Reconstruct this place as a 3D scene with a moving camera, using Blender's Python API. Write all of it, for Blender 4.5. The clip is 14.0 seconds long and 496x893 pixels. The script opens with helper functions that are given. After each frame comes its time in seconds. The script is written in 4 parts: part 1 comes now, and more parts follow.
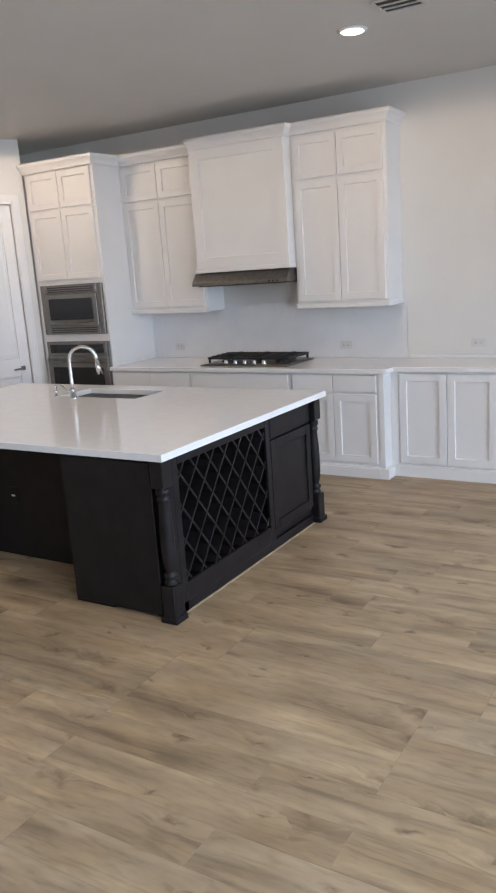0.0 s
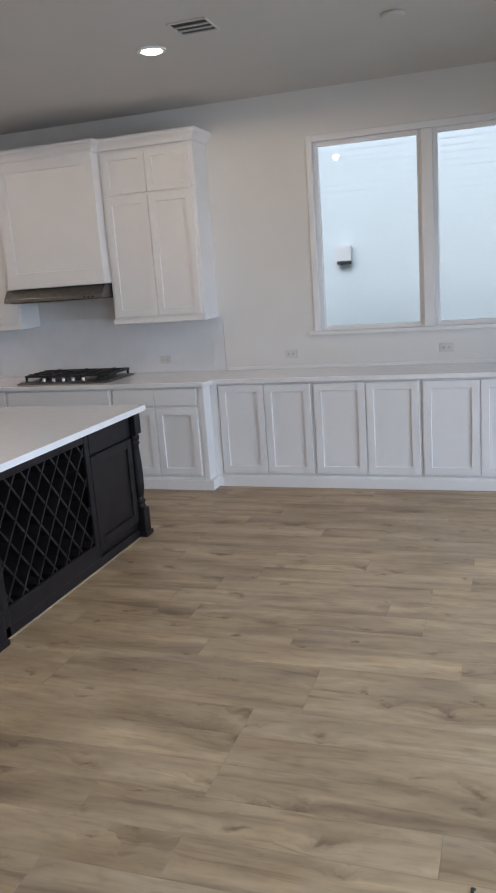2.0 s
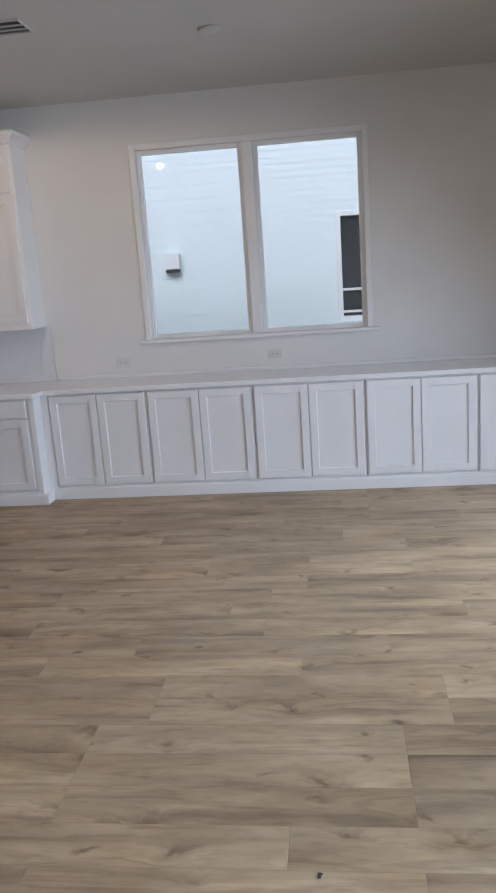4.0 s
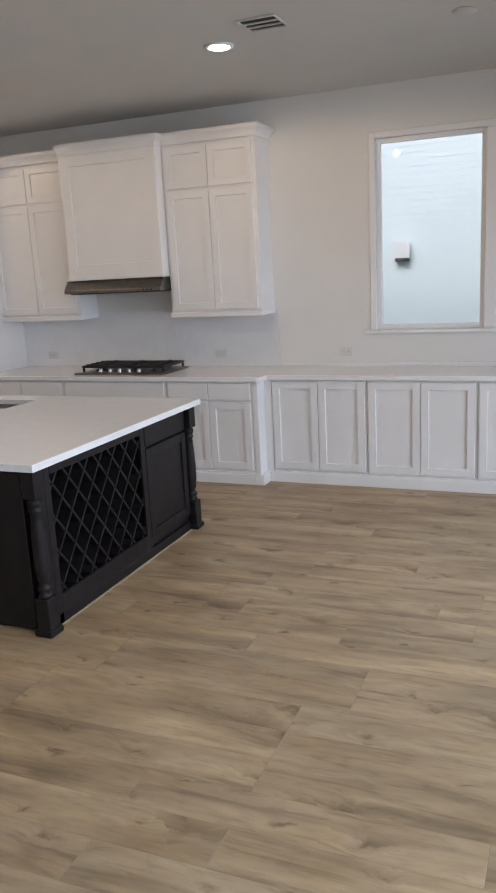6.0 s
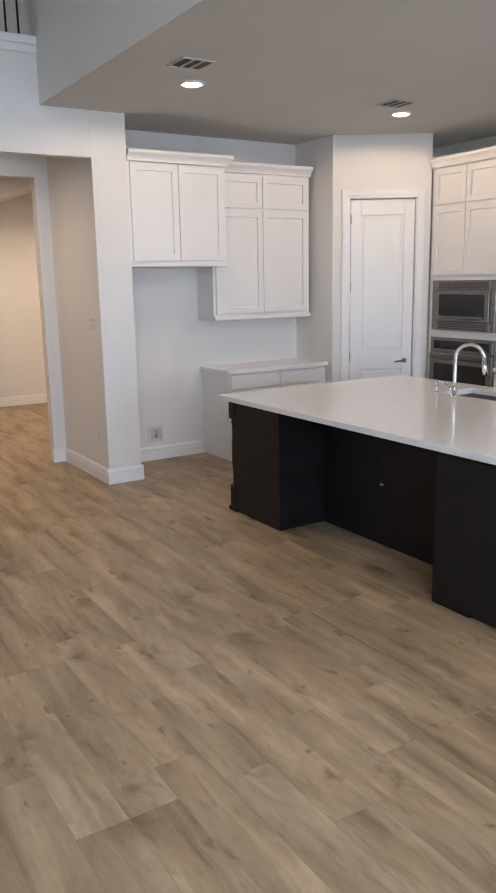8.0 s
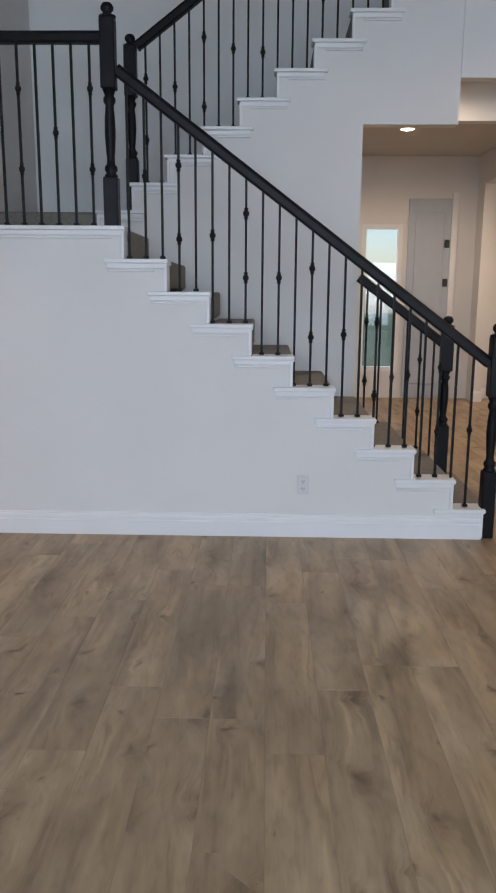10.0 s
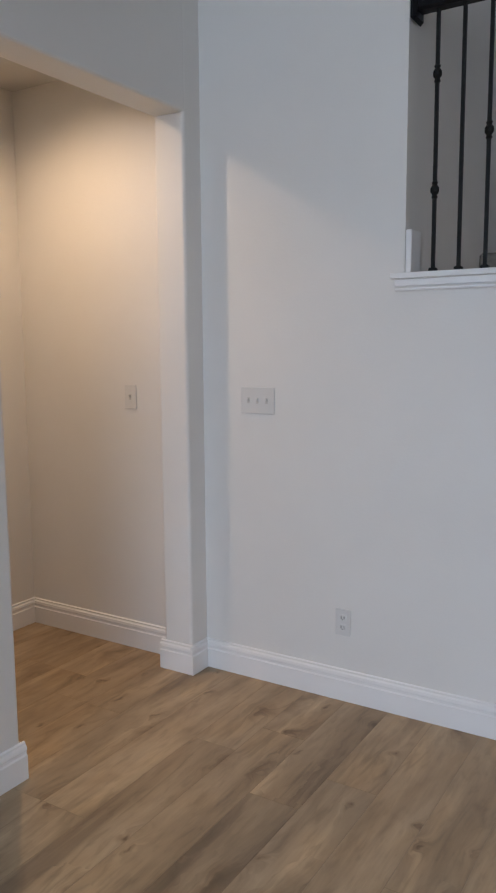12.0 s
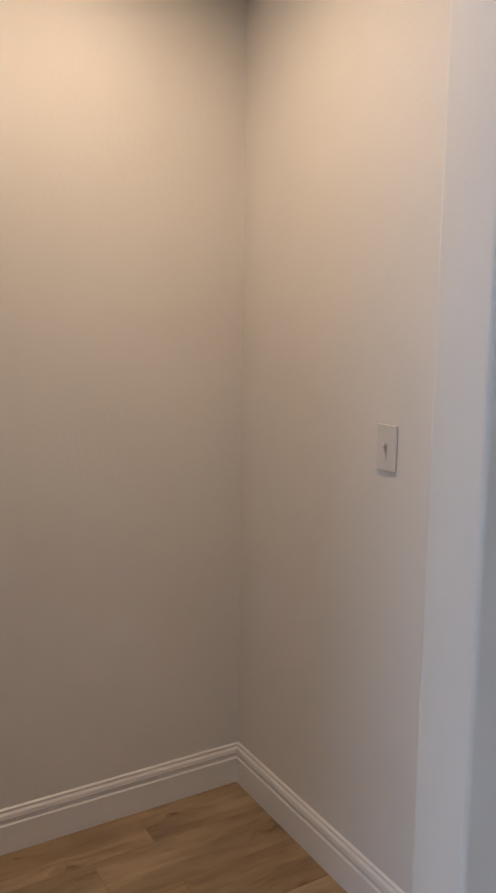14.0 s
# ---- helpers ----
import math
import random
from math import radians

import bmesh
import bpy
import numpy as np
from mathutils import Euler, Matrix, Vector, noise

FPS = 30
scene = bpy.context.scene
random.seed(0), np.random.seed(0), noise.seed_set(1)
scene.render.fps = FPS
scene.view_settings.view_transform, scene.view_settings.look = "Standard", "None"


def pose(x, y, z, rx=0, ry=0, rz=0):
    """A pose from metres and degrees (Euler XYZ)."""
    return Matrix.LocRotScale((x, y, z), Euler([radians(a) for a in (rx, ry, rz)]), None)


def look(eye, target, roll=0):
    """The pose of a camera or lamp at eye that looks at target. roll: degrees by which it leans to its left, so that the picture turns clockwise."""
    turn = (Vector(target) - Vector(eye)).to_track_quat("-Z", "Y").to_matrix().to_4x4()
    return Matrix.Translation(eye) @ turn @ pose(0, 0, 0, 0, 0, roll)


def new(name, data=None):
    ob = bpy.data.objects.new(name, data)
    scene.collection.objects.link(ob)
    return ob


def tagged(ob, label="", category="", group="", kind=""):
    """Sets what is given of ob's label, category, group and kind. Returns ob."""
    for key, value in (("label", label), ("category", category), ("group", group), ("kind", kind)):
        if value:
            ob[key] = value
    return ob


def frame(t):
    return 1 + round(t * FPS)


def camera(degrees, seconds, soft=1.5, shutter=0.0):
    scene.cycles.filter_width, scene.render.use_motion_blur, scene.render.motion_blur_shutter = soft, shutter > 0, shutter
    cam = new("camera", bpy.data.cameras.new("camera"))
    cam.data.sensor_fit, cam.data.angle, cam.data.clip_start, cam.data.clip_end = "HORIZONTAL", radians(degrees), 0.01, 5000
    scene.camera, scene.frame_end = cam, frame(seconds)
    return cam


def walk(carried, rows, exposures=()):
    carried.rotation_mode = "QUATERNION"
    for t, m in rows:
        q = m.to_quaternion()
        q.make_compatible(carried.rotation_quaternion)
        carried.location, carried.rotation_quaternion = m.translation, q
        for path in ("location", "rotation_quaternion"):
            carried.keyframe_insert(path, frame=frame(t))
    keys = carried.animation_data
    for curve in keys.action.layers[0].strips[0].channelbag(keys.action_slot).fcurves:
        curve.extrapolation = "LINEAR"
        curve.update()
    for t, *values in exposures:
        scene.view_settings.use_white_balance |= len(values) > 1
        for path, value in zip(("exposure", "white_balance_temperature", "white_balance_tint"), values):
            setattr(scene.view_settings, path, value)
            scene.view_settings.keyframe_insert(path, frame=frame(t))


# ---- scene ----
cam = camera(35.5, 14.0, soft=2.1)
PATH = [
    (0, (0.6, 0.248, 1.797), (-0.425, 1.904, 1.345), -4.0),
    (0.5, (0.622, 0.253, 1.783), (-0.307, 1.965, 1.327), -4.4),
    (1, (0.636, 0.253, 1.784), (-0.2, 2.013, 1.332), -4.2),
    (1.5, (0.659, 0.248, 1.782), (-0.077, 2.055, 1.34), -4.2),
    (2, (0.684, 0.25, 1.768), (0.045, 2.094, 1.33), -4.2),
    (2.5, (0.698, 0.252, 1.768), (0.157, 2.125, 1.322), -4.2),
    (3, (0.714, 0.25, 1.768), (0.271, 2.149, 1.319), -4.3),
    (3.2, (0.711, 0.248, 1.769), (0.312, 2.157, 1.320), -4.2),
    (3.7, (0.702, 0.244, 1.772), (0.414, 2.173, 1.323), -4.1),
    (4.25, (0.693, 0.240, 1.776), (0.482, 2.179, 1.327), -3.9),
    (4.8, (0.683, 0.236, 1.780), (0.447, 2.171, 1.331), -3.8),
    (5.3, (0.674, 0.232, 1.783), (0.272, 2.140, 1.334), -3.7),
    (5.5, (0.671, 0.23, 1.784), (0.172, 2.114, 1.335), -3.6),
    (6, (0.652, 0.223, 1.799), (-0.1, 2.021, 1.35), -3.0),
    (6.5, (0.602, 0.239, 1.787), (-0.389, 1.918, 1.34), -2.5),
    (7, (0.557, 0.254, 1.799), (-0.665, 1.771, 1.347), -2.3),
    (7.5, (0.488, 0.229, 1.800), (-0.959, 1.536, 1.357), -1.5),
    (8, (0.458, 0.223, 1.794), (-1.203, 1.253, 1.371), -1.1),
    (8.2, (0.424, 0.213, 1.791), (-1.309, 1.120, 1.374), -1.0),
    (10.3, (-0.729, 0.071, 1.427), (-2.671, -0.157, 1.006), 0.7),
    (10.5, (-0.852, 0.02, 1.44), (-2.77, -0.344, 1.003), 0.8),
    (11, (-1.257, -0.106, 1.453), (-3.086, -0.826, 1.08), 0.2),
    (11.5, (-1.659, -0.389, 1.491), (-3.428, -1.272, 1.193), -0.3),
    (12, (-2.082, -0.655, 1.519), (-3.767, -1.699, 1.257), -0.4),
    (12.5, (-2.52, -0.906, 1.507), (-4.122, -2.075, 1.252), -0.2),
    (13, (-2.981, -1.151, 1.497), (-4.46, -2.468, 1.222), -0.0),
    (13.5, (-3.386, -1.382, 1.531), (-4.627, -2.923, 1.240), -0.1),
    (14, (-3.714, -1.643, 1.528), (-4.716, -3.352, 1.258), 0.7),
]
EXPOSURE = [(0, 1.00, 5950, 11), (2, 0.60, 5900, 11), (3, 0.53, 5850, 12), (5.5, 0.60, 5950, 13), (6.5, 0.88, 6450, 12), (7.5, 1.02, 6200, 12), (8.2, 0.84, 6050, 12), (10.3, 0.52, 6000, 12), (11, 0.46, 6000, 12), (12.5, 0.32, 6000, 12), (14, 0.22, 5750, 12)]
walk(cam, [(t, look(eye, target, roll)) for t, eye, target, roll in PATH], EXPOSURE)
CEIL, TALL, YW = 3.17, 5.6, 6.82

# world, sun and window light
world = bpy.data.worlds.new("sky")
scene.world = world
world.use_nodes = True
wn = world.node_tree
sky = wn.nodes.new("ShaderNodeTexSky")
sky.sky_type, sky.sun_disc = "NISHITA", False
sky.sun_elevation, sky.sun_rotation = radians(38), radians(190)
wn.nodes["Background"].inputs["Strength"].default_value = 0.15
wn.links.new(sky.outputs["Color"], wn.nodes["Background"].inputs["Color"])
sun = new("sun", bpy.data.lights.new("sun", "SUN"))
sun.data.energy, sun.data.angle, sun.data.color = 2.1, radians(50), (1.0, 0.97, 0.92)
sun.matrix_world = look((-1.05, -6.0, 4.76), (0, 0, 0))


def area(name, eye, target, sx, sy, watts, colour):
    lamp = new(name, bpy.data.lights.new(name, "AREA"))
    lamp.data.shape, lamp.data.size, lamp.data.size_y = "RECTANGLE", sx, sy
    lamp.data.energy, lamp.data.color, lamp.data.spread = watts, colour, radians(135)
    lamp.matrix_world = look(eye, target)
    return lamp


def spot(name, x, y, z, watts, colour, cone=150, blend=0.6):
    lamp = new(name, bpy.data.lights.new(name, "SPOT"))
    lamp.data.energy, lamp.data.color, lamp.data.shadow_soft_size = watts, colour, 0.035
    lamp.data.spot_size, lamp.data.spot_blend = radians(cone), blend
    lamp.matrix_world = look((x, y, z), (x, y + 0.001, 0))
    return lamp


DAY, NORTH = (0.76, 0.87, 1.0), (0.755, 0.87, 1.0)
area("daylight", (3.04, -0.2, 1.65), (0, -0.2, 0.35), 4.0, 2.1, 68, NORTH)
area("daylight", (3.04, -0.2, 4.1), (0, -0.2, 2.2), 4.0, 1.5, 34, NORTH)
area("daylight", (3.04, 4.3, 1.3), (0, 4.3, 0.0), 2.2, 2.1, 43, DAY)
CANS = ((-1.45, 5.12), (-4.90, 5.17), (-4.80, 3.07), (-1.45, 3.07))
for cx, cy in CANS:
    spot("recessed_glow", cx, cy, CEIL - 0.04, 15.5, (1.0, 0.74, 0.50), 178, 0.2)

WARM2 = (1.0, 0.74, 0.50)
spot("recessed_glow", -4.37, -3.29, 2.775, 52, (1.0, 0.68, 0.40), 160, 1.0)
spot("recessed_glow", -6.55, 1.45, 3.10, 44, WARM2, 160, 1.0)
spot("recessed_glow", -9.4, 1.6, 3.10, 48, WARM2, 172, 0.6)
spot("recessed_glow", -9.2, 4.4, 3.10, 85, WARM2, 172, 0.6)


# materials
def material(name, colour, rough=0.5, metal=0.0, vary=0.06, scale=6.0, bump=0.0, bump_scale=60.0, spec=0.5):
    m = bpy.data.materials.new(name)
    m.use_nodes = True
    t = m.node_tree
    b = t.nodes["Principled BSDF"]
    b.inputs["Roughness"].default_value, b.inputs["Metallic"].default_value = rough, metal
    b.inputs["Specular IOR Level"].default_value = spec
    co = t.nodes.new("ShaderNodeTexCoord")
    big = t.nodes.new("ShaderNodeTexNoise")
    big.inputs["Scale"].default_value, big.inputs["Detail"].default_value = scale, 4
    t.links.new(co.outputs["Object"], big.inputs["Vector"])
    ramp = t.nodes.new("ShaderNodeValToRGB")
    ramp.color_ramp.elements[0].color = (*[c * (1 - vary) for c in colour], 1)
    ramp.color_ramp.elements[1].color = (*[min(1, c * (1 + vary)) for c in colour], 1)
    ramp.color_ramp.elements[0].position, ramp.color_ramp.elements[1].position = 0.3, 0.7
    t.links.new(big.outputs["Fac"], ramp.inputs["Fac"])
    t.links.new(ramp.outputs["Color"], b.inputs["Base Color"])
    if bump:
        fine = t.nodes.new("ShaderNodeTexNoise")
        fine.inputs["Scale"].default_value, fine.inputs["Detail"].default_value = bump_scale, 3
        t.links.new(co.outputs["Object"], fine.inputs["Vector"])
        bp = t.nodes.new("ShaderNodeBump")
        bp.inputs["Strength"].default_value, bp.inputs["Distance"].default_value = bump, 0.002
        t.links.new(fine.outputs["Fac"], bp.inputs["Height"])
        t.links.new(bp.outputs["Normal"], b.inputs["Normal"])
    return m


def plank_material():
    """Weathered oak: soft smoky figure along each plank, pale sap streaks, knots with dark halos and wandering thin grain lines."""
    m = bpy.data.materials.new("oak_plank")
    m.use_nodes = True
    t = m.node_tree
    n, l = t.nodes, t.links
    b = n["Principled BSDF"]
    geo, info = n.new("ShaderNodeNewGeometry"), n.new("ShaderNodeObjectInfo")

    def math_node(op, a, c=None):
        q = n.new("ShaderNodeMath")
        q.operation = op
        for k, v in enumerate((a, c)):
            if v is None:
                continue
            if isinstance(v, (int, float)):
                q.inputs[k].default_value = v
            else:
                l.new(v, q.inputs[k])
        return q.outputs[0]

    rnd = math_node("FRACT", math_node("ADD", info.outputs["Random"], geo.outputs["Random Per Island"]))
    off = n.new("ShaderNodeVectorMath")
    off.operation = "SCALE"
    off.inputs[0].default_value = (37.0, 53.0, 9.0)
    l.new(rnd, off.inputs["Scale"])
    pos = n.new("ShaderNodeVectorMath")
    l.new(geo.outputs["Position"], pos.inputs[0])
    l.new(off.outputs[0], pos.inputs[1])

    def mapped(sx, sy, src):
        mp = n.new("ShaderNodeMapping")
        mp.inputs["Scale"].default_value = (sx, sy, 1)
        l.new(src, mp.inputs["Vector"])
        return mp.outputs[0]

    def tex(sx, sy, scale, detail, distort=0.0, src=None):
        tx = n.new("ShaderNodeTexNoise")
        tx.inputs["Scale"].default_value, tx.inputs["Detail"].default_value = scale, detail
        tx.inputs["Distortion"].default_value = distort
        l.new(mapped(sx, sy, src or pos.outputs[0]), tx.inputs["Vector"])
        return tx

    def ramp(src, stops):
        r = n.new("ShaderNodeValToRGB")
        e = r.color_ramp.elements
        while len(e) < len(stops):
            e.new(0.5)
        for k, (p, c) in enumerate(stops):
            e[k].position, e[k].color = p, (*c, 1)
        l.new(src, r.inputs["Fac"])
        return r.outputs["Color"]

    def grey(*stops):
        return [(p, (v, v, v)) for p, v in stops]

    def mul(a, c):
        mx = n.new("ShaderNodeMixRGB")
        mx.blend_type = "MULTIPLY"
        mx.inputs["Fac"].default_value = 1.0
        l.new(a, mx.inputs["Color1"])
        l.new(c, mx.inputs["Color2"])
        return mx.outputs["Color"]

    # knots: a few cells, with wobbling edges
    wob = tex(1, 1, 9.0, 3)
    shift = n.new("ShaderNodeVectorMath")
    shift.operation = "SCALE"
    shift.inputs["Scale"].default_value = 0.17
    l.new(wob.outputs["Color"], shift.inputs[0])
    bent = n.new("ShaderNodeVectorMath")
    l.new(pos.outputs[0], bent.inputs[0])
    l.new(shift.outputs[0], bent.inputs[1])
    vor = n.new("ShaderNodeTexVoronoi")
    vor.voronoi_dimensions = "2D"
    vor.inputs["Scale"].default_value = 2.5
    l.new(mapped(0.85, 1.9, bent.outputs[0]), vor.inputs["Vector"])
    sep = n.new("ShaderNodeSeparateColor")
    l.new(vor.outputs["Color"], sep.inputs[0])
    size = math_node("ADD", math_node("MULTIPLY", sep.outputs[0], 2.6), 0.42)
    near = math_node("MULTIPLY", vor.outputs["Distance"], size)

    # grain bends round the knots
    push = n.new("ShaderNodeCombineXYZ")
    l.new(math_node("MULTIPLY", math_node("POWER", 2.718, math_node("MULTIPLY", near, -7.0)), 0.09), push.inputs[1])
    curl = n.new("ShaderNodeVectorMath")
    l.new(pos.outputs[0], curl.inputs[0])
    l.new(push.outputs[0], curl.inputs[1])
    g = curl.outputs[0]
    smoke = tex(1, 3.2, 1.5, 4, 0.5, g).outputs["Fac"]
    streak = tex(0.8, 8.0, 1.2, 6, 0.5, g).outputs["Fac"]
    grain = tex(3.0, 60, 2.2, 5, 0.4, g).outputs["Fac"]
    line = tex(0.45, 4.4, 1.5, 3, 0.6, g).outputs["Fac"]
    breaks = tex(1, 2.0, 2.6, 3, 0.3).outputs["Fac"]
    fleck = tex(1, 3.5, 11.0, 4, 0.3, g).outputs["Fac"]

    c = ramp(smoke, [(0.28, (0.255, 0.181, 0.107)), (0.44, (0.355, 0.257, 0.155)), (0.58, (0.405, 0.298, 0.183)), (0.74, (0.470, 0.357, 0.229))])
    c = mul(c, ramp(streak, [(0.30, (0.60, 0.58, 0.57)), (0.44, (0.93, 0.92, 0.91)), (0.58, (1.04, 1.04, 1.03)), (0.68, (1.24, 1.24, 1.22))]))
    c = mul(c, ramp(breaks, [(0.36, (0.98, 0.985, 1.0)), (0.50, (1.0, 1.0, 1.0)), (0.66, (1.03, 1.0, 0.95))]))
    c = mul(c, ramp(grain, grey((0.30, 0.93), (0.70, 1.04))))
    c = mul(c, ramp(fleck, grey((0.32, 0.86), (0.46, 1.0), (0.68, 1.07))))
    thin = ramp(line, grey((0.455, 1.0), (0.482, 0.78), (0.492, 0.80), (0.530, 1.0)))
    keep = ramp(breaks, grey((0.46, 0.0), (0.58, 1.0)))
    mx = n.new("ShaderNodeMixRGB")
    mx.inputs["Color1"].default_value = (1, 1, 1, 1)
    l.new(keep, mx.inputs["Fac"])
    l.new(thin, mx.inputs["Color2"])
    c = mul(c, mx.outputs["Color"])
    c = mul(c, ramp(near, [(0.012, (0.50, 0.45, 0.40)), (0.05, (0.66, 0.62, 0.58)), (0.11, (0.83, 0.81, 0.79)), (0.20, (1, 1, 1))]))
    c = mul(c, ramp(rnd, [(0.0, (0.92, 0.925, 0.94)), (0.5, (1.0, 0.99, 0.98)), (1.0, (1.06, 1.05, 1.03))]))
    l.new(c, b.inputs["Base Color"])
    rr = n.new("ShaderNodeMapRange")
    rr.inputs["To Min"].default_value, rr.inputs["To Max"].default_value = 0.34, 0.54
    l.new(grain, rr.inputs["Value"])
    l.new(rr.outputs[0], b.inputs["Roughness"])
    bp = n.new("ShaderNodeBump")
    bp.inputs["Strength"].default_value, bp.inputs["Distance"].default_value = 0.22, 0.001
    l.new(grain, bp.inputs["Height"])
    l.new(bp.outputs["Normal"], b.inputs["Normal"])
    return m


def glass_material():
    m = bpy.data.materials.new("window_glass")
    m.use_nodes = True
    b = m.node_tree.nodes["Principled BSDF"]
    b.inputs["Transmission Weight"].default_value, b.inputs["Roughness"].default_value = 1.0, 0.0
    b.inputs["IOR"].default_value = 1.45
    return m


def glow_material(name, colour, strength):
    m = bpy.data.materials.new(name)
    m.use_nodes = True
    b = m.node_tree.nodes["Principled BSDF"]
    b.inputs["Emission Color"].default_value, b.inputs["Emission Strength"].default_value = (*colour, 1), strength
    return m


M_WALL = material("wall_paint", (0.74, 0.72, 0.69), 0.75, vary=0.02, scale=2.0, bump=0.25, bump_scale=90)
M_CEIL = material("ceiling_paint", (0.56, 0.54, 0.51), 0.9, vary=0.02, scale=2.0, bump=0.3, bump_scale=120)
M_TRIM = material("white_enamel", (0.80, 0.79, 0.78), 0.38, vary=0.015, scale=4.0)
M_CAB = material("white_cabinet_paint", (0.78, 0.765, 0.75), 0.35, vary=0.02, scale=3.0, bump=0.06, bump_scale=140)
M_BLACK = material("espresso_stain", (0.012, 0.010, 0.011), 0.42, vary=0.3, scale=9.0, bump=0.08, bump_scale=90, spec=0.22)
# wine bay lining: the stain darkened further, the recess's shade put into the colour
M_BAYSHADE = material("espresso_bay_shade", (0.004, 0.003, 0.003), 0.7, vary=0.2, spec=0.1)
M_QUARTZ = material("white_quartz", (0.80, 0.79, 0.78), 0.12, vary=0.025, scale=14.0)
M_SPLASH = material("white_tile_splash", (0.74, 0.74, 0.75), 0.3, vary=0.03, scale=5.0)
M_STEEL = material("brushed_steel", (0.24, 0.225, 0.21), 0.32, 1.0, vary=0.12, scale=30.0)
M_CHROME = material("chrome", (0.75, 0.75, 0.76), 0.09, 1.0, vary=0.02)
M_IRON = material("cast_iron", (0.015, 0.015, 0.016), 0.5, vary=0.3, scale=20)
M_OVENGLASS = material("oven_glass", (0.012, 0.012, 0.014), 0.08, vary=0.1)
M_BALUSTER = material("black_iron", (0.010, 0.010, 0.010), 0.5, vary=0.2, scale=20, spec=0.2)
M_RAIL = material("black_stained_rail", (0.009, 0.009, 0.011), 0.40, vary=0.25, scale=14, bump=0.05, spec=0.16)
M_CARPET = material("tan_carpet", (0.22, 0.195, 0.165), 0.95, vary=0.15, scale=40, bump=0.9, bump_scale=400)
M_PLATE = material("plastic_plate", (0.66, 0.65, 0.63), 0.35, vary=0.01)
M_SLOT = material("dark_slot", (0.03, 0.03, 0.03), 0.6)
M_BRICK = material("white_brick", (0.76, 0.83, 0.83), 0.85, vary=0.03, scale=12, bump=0.5, bump_scale=60)
M_MORTAR = material("white_mortar", (0.74, 0.80, 0.80), 0.9, vary=0.03, scale=12)
M_VENT = material("vent_enamel", (0.54, 0.52, 0.49), 0.5, vary=0.03)
M_DOOR = material("door_paint", (0.42, 0.46, 0.52), 0.45, vary=0.03)
M_GRASS = material("lawn", (0.07, 0.10, 0.04), 0.9, vary=0.3, scale=3.0, bump=0.6)
M_PLANK = plank_material()
M_SUB = material("plank_joint", (0.30, 0.23, 0.15), 0.8, vary=0.1)
M_GLASS = glass_material()
M_GLOW = glow_material("lamp_glow", (1.0, 0.86, 0.66), 9.0)


# building blocks
def part(name, bm, mat, parent, label="", smooth=False):
    me = bpy.data.meshes.new(name)
    bm.to_mesh(me)
    bm.free()
    me.materials.append(mat)
    if smooth:
        for p in me.polygons:
            p.use_smooth = True
    ob = new(name, me)
    if parent:
        ob.parent = parent
    if label:
        ob["label"] = label
    return ob


def thing(name, label, category, at=(0, 0, 0), turn=0, group="", kind=""):
    ob = new(name)
    ob.empty_display_size = 0.1
    ob.matrix_basis = pose(*at, 0, 0, turn)
    return tagged(ob, label, category, group, kind)


def box(bm, x0, x1, y0, y1, z0, z1, bevel=0.0):
    vs = [bm.verts.new((x, y, z)) for x in (x0, x1) for y in (y0, y1) for z in (z0, z1)]
    fs = [bm.faces.new([vs[i] for i in q]) for q in ((0, 1, 3, 2), (4, 6, 7, 5), (0, 4, 5, 1), (2, 3, 7, 6), (0, 2, 6, 4), (1, 5, 7, 3))]
    if bevel:
        es = list({e for f in fs for e in f.edges})
        bmesh.ops.bevel(bm, geom=es, offset=bevel, segments=1, affect="EDGES")
    return bm


def boxes(*rows, bevel=0.0):
    bm = bmesh.new()
    for r in rows:
        box(bm, *r, bevel=bevel)
    return bm


def prism(bm, loop, y0, y1, axis="y"):
    """A closed outline of (a, b) pushed along an axis: y gives (a, ., b), x gives (., a, b), z gives (a, b, .)."""
    def at(a, b, d):
        return {"y": (a, d, b), "x": (d, a, b), "z": (a, b, d)}[axis]
    r0 = [bm.verts.new(at(a, b, y0)) for a, b in loop]
    r1 = [bm.verts.new(at(a, b, y1)) for a, b in loop]
    bm.faces.new(r0)
    bm.faces.new(r1[::-1])
    for i in range(len(loop)):
        j = (i + 1) % len(loop)
        bm.faces.new((r0[i], r1[i], r1[j], r0[j]))
    bmesh.ops.recalc_face_normals(bm, faces=bm.faces)
    return bm


def turned(profile, n=14):
    """A body turned about z from (radius, height) pairs."""
    bm = bmesh.new()
    rings = []
    for r, z in profile:
        rings.append([bm.verts.new((r * math.cos(2 * math.pi * k / n), r * math.sin(2 * math.pi * k / n), z)) for k in range(n)])
    for a, b in zip(rings, rings[1:]):
        for k in range(n):
            bm.faces.new((a[k], a[(k + 1) % n], b[(k + 1) % n], b[k]))
    bm.faces.new(rings[0][::-1])
    bm.faces.new(rings[-1])
    return bm


